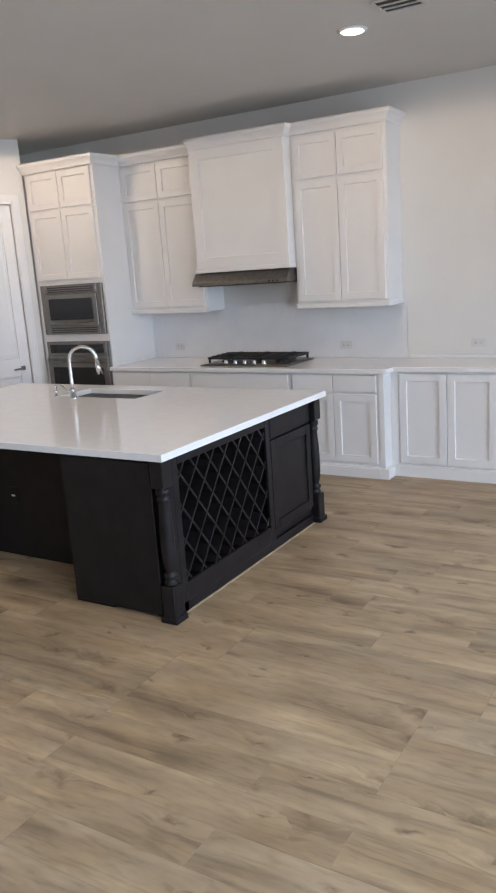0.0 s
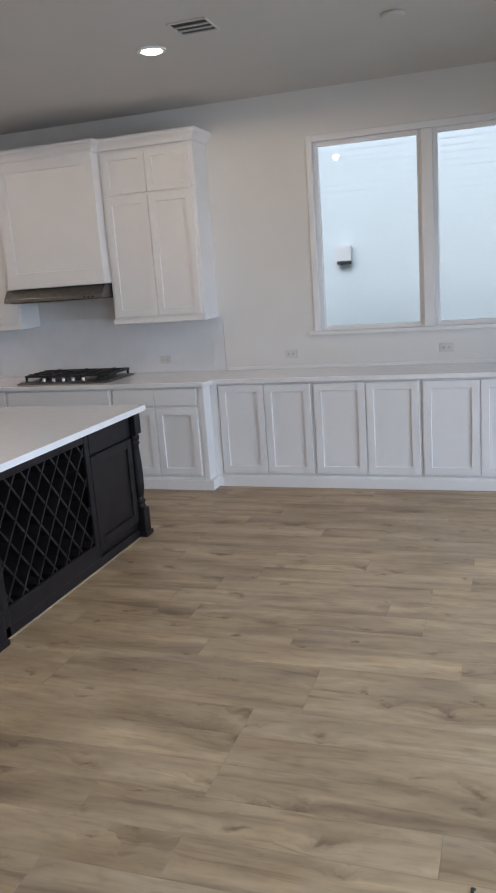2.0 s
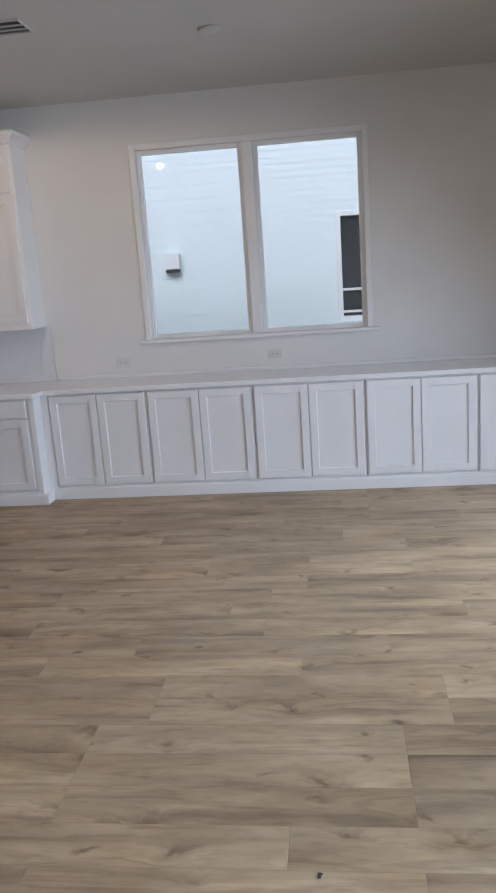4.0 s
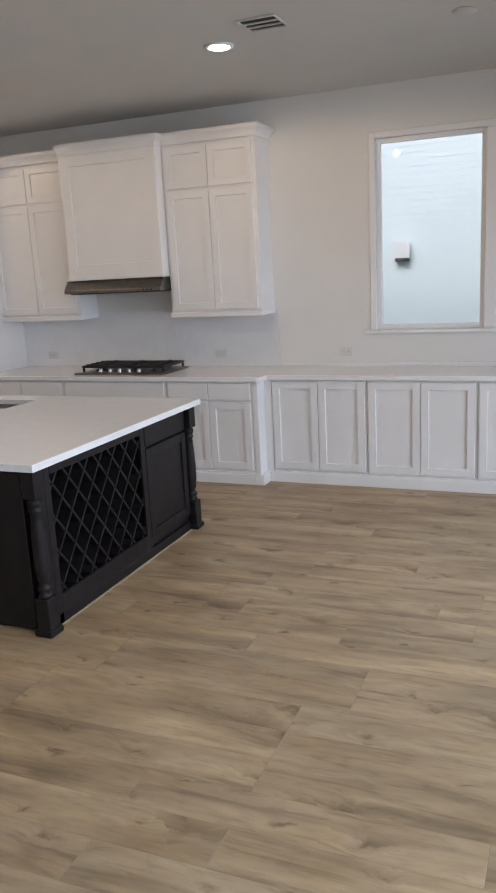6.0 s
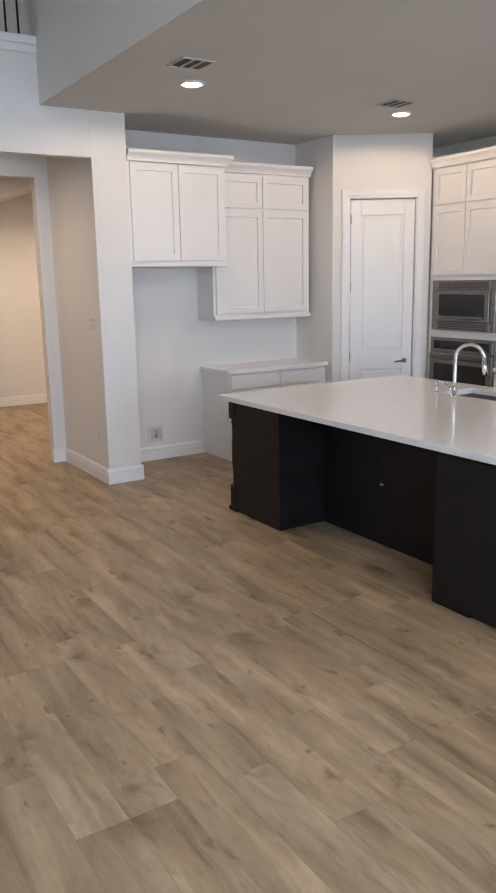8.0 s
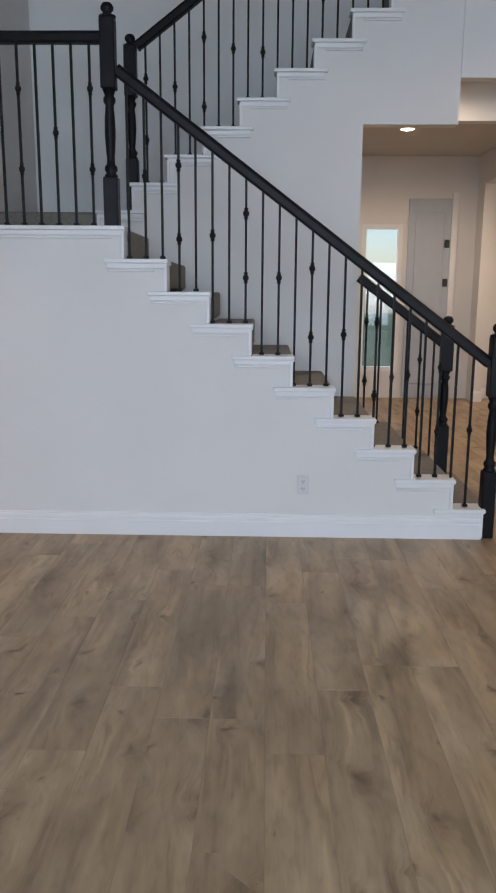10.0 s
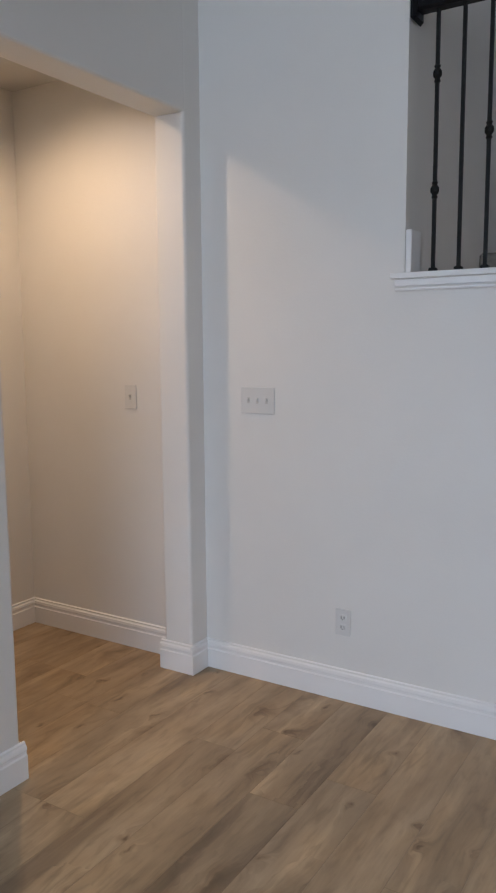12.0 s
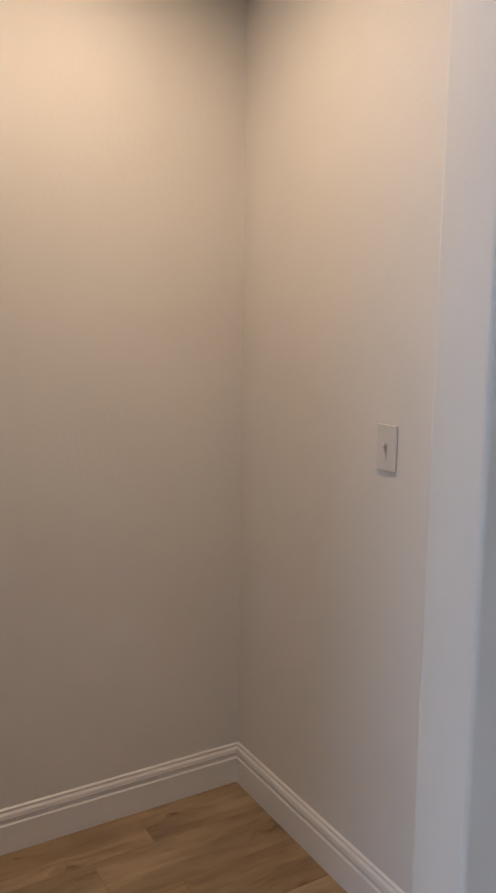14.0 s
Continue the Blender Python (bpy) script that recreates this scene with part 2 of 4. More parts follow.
def tube(points, radius, n=10):
    bm = bmesh.new()
    rings = []
    pts = [Vector(p) for p in points]
    for i, p in enumerate(pts):
        d = (pts[min(i + 1, len(pts) - 1)] - pts[max(i - 1, 0)]).normalized()
        side = d.cross(Vector((0.01, 1, 0.02))).normalized()
        up = side.cross(d)
        rad = radius[i] if isinstance(radius, (list, tuple)) else radius
        rings.append([bm.verts.new(p + rad * (math.cos(2 * math.pi * k / n) * side + math.sin(2 * math.pi * k / n) * up)) for k in range(n)])
    for a, b in zip(rings, rings[1:]):
        for k in range(n):
            bm.faces.new((a[k], a[(k + 1) % n], b[(k + 1) % n], b[k]))
    bm.faces.new(rings[0][::-1])
    bm.faces.new(rings[-1])
    bmesh.ops.recalc_face_normals(bm, faces=bm.faces)
    return bm


def rounded(*rows, radius=0.014):
    """Plastered walls with bullnosed upright and header edges."""
    bm = bmesh.new()
    for r in rows:
        one = bmesh.new()
        box(one, *r)
        es = [e for e in one.edges if abs(e.verts[0].co.z - e.verts[1].co.z) > 0.01 or e.verts[0].co.z + e.verts[1].co.z > 1.0]
        bmesh.ops.bevel(one, geom=es, offset=radius, segments=4, profile=0.5, affect="EDGES")
        me = bpy.data.meshes.new("tmp")
        one.to_mesh(me)
        one.free()
        bm.from_mesh(me)
        bpy.data.meshes.remove(me)
    return bm


def structure(name, bm, mat, label, category):
    return tagged(part(name, bm, mat, None), label, category, kind="structure")


# ---- large structure ----
OUT = 0.14
structure("ground", boxes((-60, 60, -60, 60, -0.40, -0.30)), M_GRASS, "green lawn around the house", "ground")

# stove and window wall with the kitchen window cut through it
WX0, WX1, WZ0, WZ1 = -0.86, 0.985, 1.225, 2.77
structure("wall_north", boxes((-6.80, WX0, YW, YW + OUT, 0, CEIL), (WX1, 3.24, YW, YW + OUT, 0, CEIL),
          (WX0, WX1, YW, YW + OUT, 0, WZ0), (WX0, WX1, YW, YW + OUT, WZ1, CEIL)), M_WALL, "off-white painted kitchen wall behind the cabinets", "wall")
# east wall with a tall window and a glazed door
structure("wall_east", boxes((3.10, 3.24, -2.85, -2.2, 0, TALL), (3.10, 3.24, -2.2, 1.8, 0, 0.8), (3.10, 3.24, -2.2, 1.8, 4.4, TALL),
          (3.10, 3.24, 1.8, 3.2, 0, TALL), (3.10, 3.24, 3.2, 5.4, 2.35, TALL), (3.10, 3.24, 3.2, 5.4, 0, 0.12), (3.10, 3.24, 5.4, YW, 0, TALL)), M_WALL,
          "off-white painted wall with tall windows", "wall")
structure("wall_south", rounded((-3.835, 3.10, -2.85, -2.69, 0, TALL), (-4.88, -3.82, -2.85, -2.69, 2.497, TALL), (-5.10, -4.862, -2.85, -2.69, 0, TALL)), M_WALL,
          "off-white painted wall with a cased passage", "wall")
structure("wall_stair_side", boxes((-5.12, -4.985, -2.69, -1.74, 0, TALL), (-5.12, -4.985, -3.99, -2.85, 0, 2.8)), M_WALL, "off-white painted wall beside the stair landing", "wall")
structure("wall_passage", boxes((-5.12, -2.60, -3.99, -3.853, 0, 2.8), (-2.60, -2.46, -3.99, -2.85, 0, 2.8)), M_WALL, "off-white passage wall in warm lamp light", "wall")
structure("ceiling_passage", boxes((-5.12, -2.46, -3.99, -2.85, 2.8, 2.9)), M_CEIL, "white painted passage ceiling", "ceiling")
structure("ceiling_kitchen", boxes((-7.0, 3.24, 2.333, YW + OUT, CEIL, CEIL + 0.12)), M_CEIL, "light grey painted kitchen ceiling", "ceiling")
structure("wall_bulkhead", boxes((-5.97, 3.10, 2.33, 2.47, CEIL + 0.003, TALL)), M_WALL, "off-white bulkhead above the kitchen opening", "wall")
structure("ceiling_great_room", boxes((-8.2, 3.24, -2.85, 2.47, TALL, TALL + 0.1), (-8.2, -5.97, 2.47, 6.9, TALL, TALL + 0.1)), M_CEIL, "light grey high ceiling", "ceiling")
# fridge side: wing wall, back wall, pantry returns
structure("wall_wing", boxes((-7.17, -5.97, 2.735, 3.05, 0, CEIL)), M_WALL, "off-white wing wall beside the refrigerator recess", "wall")
structure("wall_fridge", boxes((-6.77, -6.63, 3.05, 5.28, 0, CEIL)), M_WALL, "off-white wall behind the refrigerator recess", "wall")
structure("wall_pantry_side", boxes((-6.80, -5.99, 5.28, 5.40, 0, CEIL)), M_WALL, "off-white return wall of the pantry", "wall")

# hall under the loft
def under_stair():
    loop = [(-1.74, 0), (0.737, 0), (0.737, 2.516), (1.36, 2.516)]
    for k in range(10, 0, -1):
        z, y = 1.78 + k * 0.178 - 0.027, -1.03 + (k - 1) * 0.2415
        loop += [(min(1.36, y + 0.2415), z), (y, z)]
    return loop + [(-1.03, 1.75), (-1.74, 1.75)]


structure("wall_under_stair", prism(bmesh.new(), under_stair(), -6.08, -5.98, "x"), M_WALL,
          "off-white wall under the upper stair flight", "wall")
structure("wall_hall_header", boxes((-6.08, -5.97, 1.36, 2.734, 2.80, 3.60), (-6.08, -5.97, 2.734, 3.05, CEIL + 0.001, 3.60)), M_WALL, "off-white header over the hall opening", "wall")
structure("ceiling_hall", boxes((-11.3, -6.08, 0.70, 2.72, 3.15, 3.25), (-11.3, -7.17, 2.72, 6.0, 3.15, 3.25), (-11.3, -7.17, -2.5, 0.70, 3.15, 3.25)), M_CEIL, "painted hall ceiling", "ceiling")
structure("loft_floor", boxes((-11.3, -5.98, 1.36, 6.9, 3.30, 3.64)), M_TRIM, "white edged floor of the loft", "floor")
structure("wall_loft", boxes((-8.2, -8.06, -2.85, 6.9, 3.64, TALL), (-8.06, -5.97, 2.60, 2.70, 3.64, TALL)), M_WALL, "off-white loft wall", "wall")
structure("wall_hall", boxes((-7.25, -7.13, -1.88, 0.72, 0, 3.15), (-7.25, -7.13, 0.72, 2.61, 2.77, 3.15), (-7.25, -7.13, 2.61, 2.84, 0, 3.15)), M_WALL, "off-white hall wall with an opening", "wall")
structure("wall_landing", boxes((-7.12, -7.0, -1.88, 0.72, 0, TALL), (-7.12, -7.0, 0.72, 1.36, 3.15, TALL), (-7.0, -5.12, -1.88, -1.74, 0, TALL)), M_WALL, "off-white wall around the stair landing", "wall")
FX = -11.16
structure("wall_far_room", boxes((FX - 0.14, FX, -2.5, 1.36, 0, 3.15), (FX - 0.14, FX, 1.36, 1.90, 0, 0.36), (FX - 0.14, FX, 1.36, 1.90, 2.30, 3.15), (FX - 0.14, FX, 1.90, 6.0, 0, 3.15),
          (FX - 0.14, -7.17, 6.0, 6.14, 0, 3.15), (FX - 0.14, -7.17, -2.64, -2.5, 0, 3.15), (-7.17, -7.03, 3.05, 6.0, 0, 3.15)), M_WALL, "off-white wall of the front room in warm light", "wall")
structure("wall_entry", boxes((FX, -10.85, 2.85, 2.97, 0, 3.15), (-10.85, -7.40, 2.85, 2.97, 2.78, 3.15), (-7.40, -7.13, 2.84, 2.97, 0, 3.15)), M_WALL, "off-white entry wall with a wide opening", "wall")


# diagonal pantry wall with its door
def pantry():
    c2, c3 = Vector((-5.99, 5.30, 0)), Vector((-5.464, 6.122, 0))
    turn = math.degrees(math.atan2(c3.y - c2.y, c3.x - c2.x))
    L = (c3 - c2).length
    d0, d1, dz = 0.165, 0.825, 2.56
    wall = structure("wall_pantry", boxes((0, d0, 0, 0.12, 0, CEIL), (d1, L, 0, 0.12, 0, CEIL), (d0, d1, 0, 0.12, dz, CEIL)), M_WALL, "off-white diagonal pantry wall", "wall")
    wall.matrix_basis = pose(c2.x, c2.y, 0, 0, 0, turn)
    door = thing("door_1", "white painted two-panel pantry door, closed", "door", (c2.x, c2.y, 0), turn, kind="structure")
    st, w = 0.105, d1 - d0 - 0.012
    x0, x1 = d0 + 0.006, d1 - 0.006
    zr = ((0.012, 0.22), (0.84, 1.03), (2.40, dz - 0.006))
    rows = [(x0, x0 + st, 0.02, 0.06, 0.012, dz - 0.006), (x1 - st, x1, 0.02, 0.06, 0.012, dz - 0.006)]
    rows += [(x0 + st, x1 - st, 0.02, 0.06, a, b) for a, b in zr]
    part("leaf", boxes(*rows, bevel=0.003), M_TRIM, door)
    for a, b in ((0.22, 0.84), (1.03, 2.40)):
        part("panel", boxes((x0 + st, x1 - st, 0.034, 0.05, a, b), (x0 + st + 0.03, x1 - st - 0.03, 0.026, 0.04, a + 0.03, b - 0.03), bevel=0.004), M_TRIM, door)
    for a, b in ((d0 - 0.095, d0 - 0.004), (d1 + 0.004, d1 + 0.085)):
        part("casing", boxes((a, b, -0.018, 0.004, 0, dz + 0.09), (a + 0.012, b - 0.03, -0.026, -0.01, 0, dz + 0.06), bevel=0.003), M_TRIM, door)
    part("casing", boxes((d0 - 0.004, d1 + 0.004, -0.018, 0.004, dz + 0.002, dz + 0.09), (d0 - 0.05, d1 + 0.05, -0.026, -0.012, dz + 0.03, dz + 0.07), bevel=0.003), M_TRIM, door)
    for z in (0.97, 1.69, 2.36):
        part("hinge", boxes((d0 - 0.012, d0 + 0.012, 0.004, 0.022, z - 0.045, z + 0.045), bevel=0.002), M_STEEL, door, "dark steel hinge")
    h = part("door_handle", tube([(0.745, 0.02, 0.925), (0.745, -0.035, 0.925), (0.735, -0.045, 0.925), (0.68, -0.045, 0.922), (0.64, -0.042, 0.918)], [0.011, 0.011, 0.010, 0.009, 0.007]), M_STEEL, door, "satin nickel lever handle", True)
    part("rose", boxes((0.722, 0.768, 0.008, 0.02, 0.902, 0.948), bevel=0.006), M_STEEL, h)


pantry()


# window in the kitchen wall
def kitchen_window():
    win = thing("window_1", "white framed twin fixed window over the counter", "window", kind="structure")
    y0, y1 = YW - 0.012, YW + 0.03
    for r in ((WX0 - 0.045, WX0 + 0.005, y0, YW + 0.10, WZ0, WZ1 + 0.045), (WX1 - 0.005, WX1 + 0.045, y0, YW + 0.10, WZ0, WZ1 + 0.045)):
        part("jamb", boxes(r, bevel=0.004), M_TRIM, win)
    part("head", boxes((WX0 + 0.005, WX1 - 0.005, y0, YW + 0.10, WZ1 - 0.005, WZ1 + 0.045), bevel=0.004), M_TRIM, win)
    part("window_sill", boxes((WX0 - 0.09, WX1 + 0.09, YW - 0.045, YW + 0.10, WZ0 - 0.028, WZ0 + 0.004), bevel=0.006), M_TRIM, win)
    mid = 0.064
    part("mullion", boxes((mid - 0.045, mid + 0.045, YW + 0.004, YW + 0.10, WZ0 + 0.004, WZ1 - 0.005), bevel=0.004), M_TRIM, win)
    for a, b in ((WX0 + 0.005, mid - 0.045), (mid + 0.045, WX1 - 0.005)):
        z0, z1, f = WZ0 + 0.004, WZ1 - 0.005, 0.036
        part("window_frame", boxes((a, a + f, YW + 0.04, YW + 0.085, z0, z1), (b - f, b, YW + 0.04, YW + 0.085, z0, z1),
             (a + f, b - f, YW + 0.04, YW + 0.085, z0, z0 + f), (a + f, b - f, YW + 0.04, YW + 0.085, z1 - f, z1), bevel=0.003), M_TRIM, win)
        p = part("pane", boxes((a + f - 0.004, b - f + 0.004, YW + 0.060, YW + 0.066, z0 + f - 0.004, z1 - f + 0.004)), M_GLASS, win)
        p.visible_shadow = False


kitchen_window()


def plain_window(name, label, x, y0, y1, z0, z1, cols):
    win = thing(name, label, "window", kind="structure")
    f = 0.06
    for k in range(cols + 1):
        y = y0 + (y1 - y0) * k / cols
        a, b = max(y0, y - f), min(y1, y + f)
        part("window_frame", boxes((x - 0.02, x + 0.09, a, b, z0, z1)), M_TRIM, win)
    for k in range(cols):
        a, b = y0 + (y1 - y0) * k / cols + f, y0 + (y1 - y0) * (k + 1) / cols - f
        part("window_frame", boxes((x - 0.02, x + 0.09, a if k else y0 + f, b, z0, z0 + f), (x - 0.02, x + 0.09, a, b, z1 - f, z1)), M_TRIM, win)
        p = part("pane", boxes((x + 0.03, x + 0.036, a, b, z0 + f, z1 - f)), M_GLASS, win)
        p.visible_shadow = False


plain_window("window_2", "white framed tall window bank", 3.14, -2.2, 1.8, 0.8, 4.4, 3)
plain_window("window_3", "white framed glazed patio door", 3.14, 3.2, 5.4, 0.12, 2.35, 2)
plain_window("window_4", "bright sidelight window beside the front door", FX - 0.10, 1.36, 1.90, 0.36, 2.30, 1)
fd = thing("door_2", "pale blue-grey panelled front door with dark hardware", "door", (FX, 0, 0), kind="structure")
part("leaf", boxes((0.002, 0.03, 1.96, 2.52, 0.02, 2.62), bevel=0.004), M_DOOR, fd)
for a, b in ((0.2, 1.0), (1.15, 2.45)):
    part("panel", boxes((0.03, 0.042, 2.05, 2.43, a, b), bevel=0.006), M_DOOR, fd)
part("casing", boxes((0.002, 0.022, 2.525, 2.61, 0, 2.70), bevel=0.003), M_TRIM, fd)
for z in (1.55, 2.05):
    part("lock", boxes((0.03, 0.06, 2.44, 2.50, z - 0.05, z + 0.05), bevel=0.006), M_SLOT, fd, "dark deadbolt")
part("door_handle", tube([(0.03, 2.47, 1.0), (0.07, 2.47, 1.0), (0.075, 2.40, 1.0)], 0.012), M_SLOT, fd, "dark lever handle", True)


# neighbour's white brick house outside
def neighbour():
    ny = 10.2
    house = thing("neighbour_house", "white painted brick house with a side window", "house", (0, ny, 0))
    wx0, wx1, wz0, wz1 = 0.775, 1.70, 1.035, 2.375
    part("wall", boxes((-14, wx0, 0.03, 0.3, -0.4, 7), (wx1, 16, 0.03, 0.3, -0.4, 7), (wx0, wx1, 0.03, 0.3, -0.4, wz0), (wx0, wx1, 0.03, 0.3, wz1, 7)), M_MORTAR, house)
    win = part("window", boxes((wx0, wx0 + 0.06, 0.02, 0.14, wz0, wz1), (wx1 - 0.06, wx1, 0.02, 0.14, wz0, wz1), (wx0 + 0.06, wx1 - 0.06, 0.02, 0.14, wz0, wz0 + 0.06),
               (wx0 + 0.06, wx1 - 0.06, 0.02, 0.14, wz1 - 0.06, wz1), (wx0 + 0.06, wx1 - 0.06, 0.05, 0.14, 1.135, 1.165), (wx0 + 0.06, wx1 - 0.06, 0.05, 0.14, 1.41, 1.44), bevel=0.004), M_TRIM, house, "white framed sash window")
    part("pane", boxes((wx0 + 0.055, wx1 - 0.055, 0.09, 0.11, wz0 + 0.055, wz1 - 0.055)), M_OVENGLASS, win, "dark reflecting glass")
    part("sill", boxes((wx0 - 0.05, wx1 + 0.05, -0.05, 0.03, wz0 - 0.07, wz0)), M_BRICK, house)
    rnd = random.Random(4)
    bl, bh = 0.20, 0.068
    faces, verts = [], []
    z, row = -0.3, 0
    while z < 4.6:
        x = -4.2 + (row % 2) * 0.106
        while x < 5.4:
            if not (wx0 - bl < x < wx1 and wz0 - bh - 0.07 < z < wz1):
                d = rnd.uniform(-0.0015, 0.0015)
                box_rows = (x, x + bl, 0.0235 + d, 0.032, z, z + bh)
                k = len(verts)
                verts += [(a, b, c) for a in box_rows[0:2] for b in box_rows[2:4] for c in box_rows[4:6]]
                faces += [tuple(k + i for i in q) for q in ((0, 1, 3, 2), (4, 6, 7, 5), (0, 4, 5, 1), (2, 3, 7, 6), (0, 2, 6, 4), (1, 5, 7, 3))]
            x += 0.212
        z, row = z + 0.08, row + 1
    me = bpy.data.meshes.new("brickwork")
    me.from_pydata(verts, [], faces)
    me.materials.append(M_BRICK)
    ob = new("brickwork", me)
    ob.parent = house
    ob["kind"] = "stuff"
    vent = thing("wall_vent", "small white hooded exhaust vent on the brick wall", "vent", (-1.29, ny + 0.01, 1.90))
    bm = bmesh.new()
    prism(bm, [(-0.10, 0.10), (0.0, 0.10), (0.0, -0.09), (-0.09, -0.08)], -0.095, 0.095, "x")
    part("hood", bm, M_TRIM, vent)
    # solid dark block below the hood; the underside's shade is in its colour
    part("opening", boxes((-0.085, 0.085, -0.085, -0.01, -0.125, -0.08)), M_SLOT, vent, "hood underside with its shade given as dark colour")


neighbour()


# cabinets
def shaker(bm, x0, x1, z0, z1, y=-0.02, rail=0.062, t=0.02):
    """A framed door as one body: eased outer edge, rails, and a sunk panel."""
    b = 0.003
    rings = []
    for inset, yy in ((0, y + t), (0, y + b), (b, y), (rail - 0.003, y), (rail, y + 0.013)):
        rings.append([bm.verts.new((xx, yy, zz)) for xx, zz in ((x0 + inset, z0 + inset), (x1 - inset, z0 + inset), (x1 - inset, z1 - inset), (x0 + inset, z1 - inset))])
    for p, q in zip(rings, rings[1:]):
        for i in range(4):
            j = (i + 1) % 4
            bm.faces.new((p[i], p[j], q[j], q[i]))
    bm.faces.new(rings[-1])
    bm.faces.new(rings[0][::-1])
    bmesh.ops.recalc_face_normals(bm, faces=bm.faces)
    return bm


def crown_body(w, depth, z, left, right):
    """Crown moulding as one cove-shaped body on the top edge of a unit; left and right say which ends return."""
    bm = bmesh.new()
    rings = []
    for o, h in ((0.004, -0.058), (0.012, -0.056), (0.014, -0.040), (0.024, -0.022), (0.042, -0.004), (0.054, 0.006), (0.058, 0.018), (0.058, 0.034), (0.050, 0.036)):
        rings.append([bm.verts.new(p) for p in ((-o * left, depth, z + h), (-o * left, -0.02 - o, z + h), (w + o * right, -0.02 - o, z + h), (w + o * right, depth, z + h))])
    for a, b in zip(rings, rings[1:]):
        for i in range(4):
            j = (i + 1) % 4
            bm.faces.new((a[i], a[j], b[j], b[i]))
    bm.faces.new(rings[0][::-1])
    bm.faces.new(rings[-1])
    bmesh.ops.recalc_face_normals(bm, faces=bm.faces)
    return bm


def slab(x0, x1, z0, z1, y=-0.02):
    return boxes((x0, x1, y, y + 0.02, z0, z1), bevel=0.003)


def cabinet(label, at, turn, w, depth, z0, z1, doors=(), drawers=(), plinth=0.0, mat=None, name="base_cabinet", group="", rail=0.062):
    """A unit that faces -y, its front's lower left corner at the given place; doors and drawers are (x0, x1, z0, z1)."""
    mat = mat or M_CAB
    c = thing(name, label, "cabinet", at, turn, group)
    part("body", boxes((0.001, w - 0.001, 0.001, depth, z0, z1), bevel=0.002), mat, c)
    for d in doors:
        part("door", shaker(bmesh.new(), *d, rail=rail), mat, c)
    for d in drawers:
        part("drawer_front", slab(*d), mat, c)
    if plinth:
        part("plinth", boxes((0, w, -0.034, 0.0005, 0, plinth), (0, w, -0.026, 0.0005, plinth, plinth + 0.012)), mat, c)
    return c


G = 0.006


def pair(w, z0, z1, m=0.02):
    return [(m, w / 2 - G / 2, z0, z1), (w / 2 + G / 2, w - m, z0, z1)]


BY = 6.125
base_g = "white base cabinets under the counter"
for x0, x1 in ((-4.57, -3.61), (-3.61, -2.554), (-2.554, -1.75)):
    w = x1 - x0
    wide = w > 1.0
    drawers = [(0.02, w - 0.02, 0.725, 0.865)] if wide else pair(w, 0.725, 0.865)
    cabinet("white shaker base cabinet with drawers and doors below the stone counter", (x0, BY, 0), 0, w, YW - BY - 0.002, 0.0, 0.878, pair(w, 0.125, 0.705), drawers, 0.085, group=base_g)
post = thing("corner_post", "white square filler post closing the cabinet run", "cabinet", (-1.75, BY, 0))
part("body", boxes((0.001, 0.048, -0.012, 0.694, 0, 0.878), (0.0481, 0.1145, 0.138, 0.694, 0, 0.878), bevel=0.003), M_CAB, post)
part("plinth", boxes((0.001, 0.085, -0.036, -0.012, 0, 0.085), (0.048, 0.085, -0.012, 0.104, 0, 0.085), (0.048, 0.1145, 0.104, 0.138, 0, 0.085), bevel=0.003), M_CAB, post)
WYF = 6.265
for x0, x1 in ((-1.635, -0.82), (-0.82, 0.04), (0.04, 0.917), (0.917, 1.775), (1.775, 2.60)):
    w = x1 - x0
    cabinet("white shaker base cabinet with two full-height doors under the window", (x0, WYF, 0), 0, w, YW - WYF - 0.002, 0.0, 0.878, pair(w, 0.115, 0.862, 0.014), (), 0.085, group=base_g)

# counter of the stove and window runs
counter = thing("countertop", "white quartz countertop along the stove and window wall", "countertop")
bm = bmesh.new()
prism(bm, [(-4.568, YW - 0.003), (-4.568, 6.092), (-1.695, 6.092), (-1.672, 6.104), (-1.662, 6.225), (2.60, 6.225), (2.60, YW - 0.003)], 0.880, 0.918, "z")
bmesh.ops.bevel(bm, geom=list(bm.edges), offset=0.003, segments=1, affect="EDGES")
part("slab", bm, M_QUARTZ, counter)
part("upstand", boxes((-1.715, 2.60, YW - 0.022, YW - 0.003, 0.918, 0.945), bevel=0.003), M_TRIM, counter)

# wall cabinets on the stove wall
UY = 6.50
up_g = "white wall cabinets"


def upper(label, at, turn, w, depth, z0, zsplit, z1, group=up_g, doors=True, name="wall_cabinet", crown=True, ends=(0, 0)):
    c = cabinet(label, at, turn, w, depth, z0, z1, (pair(w, z0 + 0.05, zsplit - 0.012, 0.03) + pair(w, zsplit + 0.012, z1 - 0.08, 0.03)) if doors else (), name=name, group=group)
    part("light_rail", boxes((-0.004 * ends[0], w + 0.004 * ends[1], -0.028, depth, z0 - 0.012, z0 + 0.028), bevel=0.004), M_CAB, c)
    if crown:
        part("crown_moulding", crown_body(w, depth, z1, *ends), M_CAB, c)
    return c


upper("white shaker wall cabinet with four doors beside the range hood", (-2.64, UY, 0), 0, 0.865, YW - UY - 0.002, 1.41, 2.475, 2.905, ends=(0, 1))
upper("white shaker wall cabinet with four doors between tower and hood", (-4.566, UY + 0.02, 0), 0, 0.946, YW - UY - 0.022, 1.41, 2.475, 2.885, ends=(0, 0))
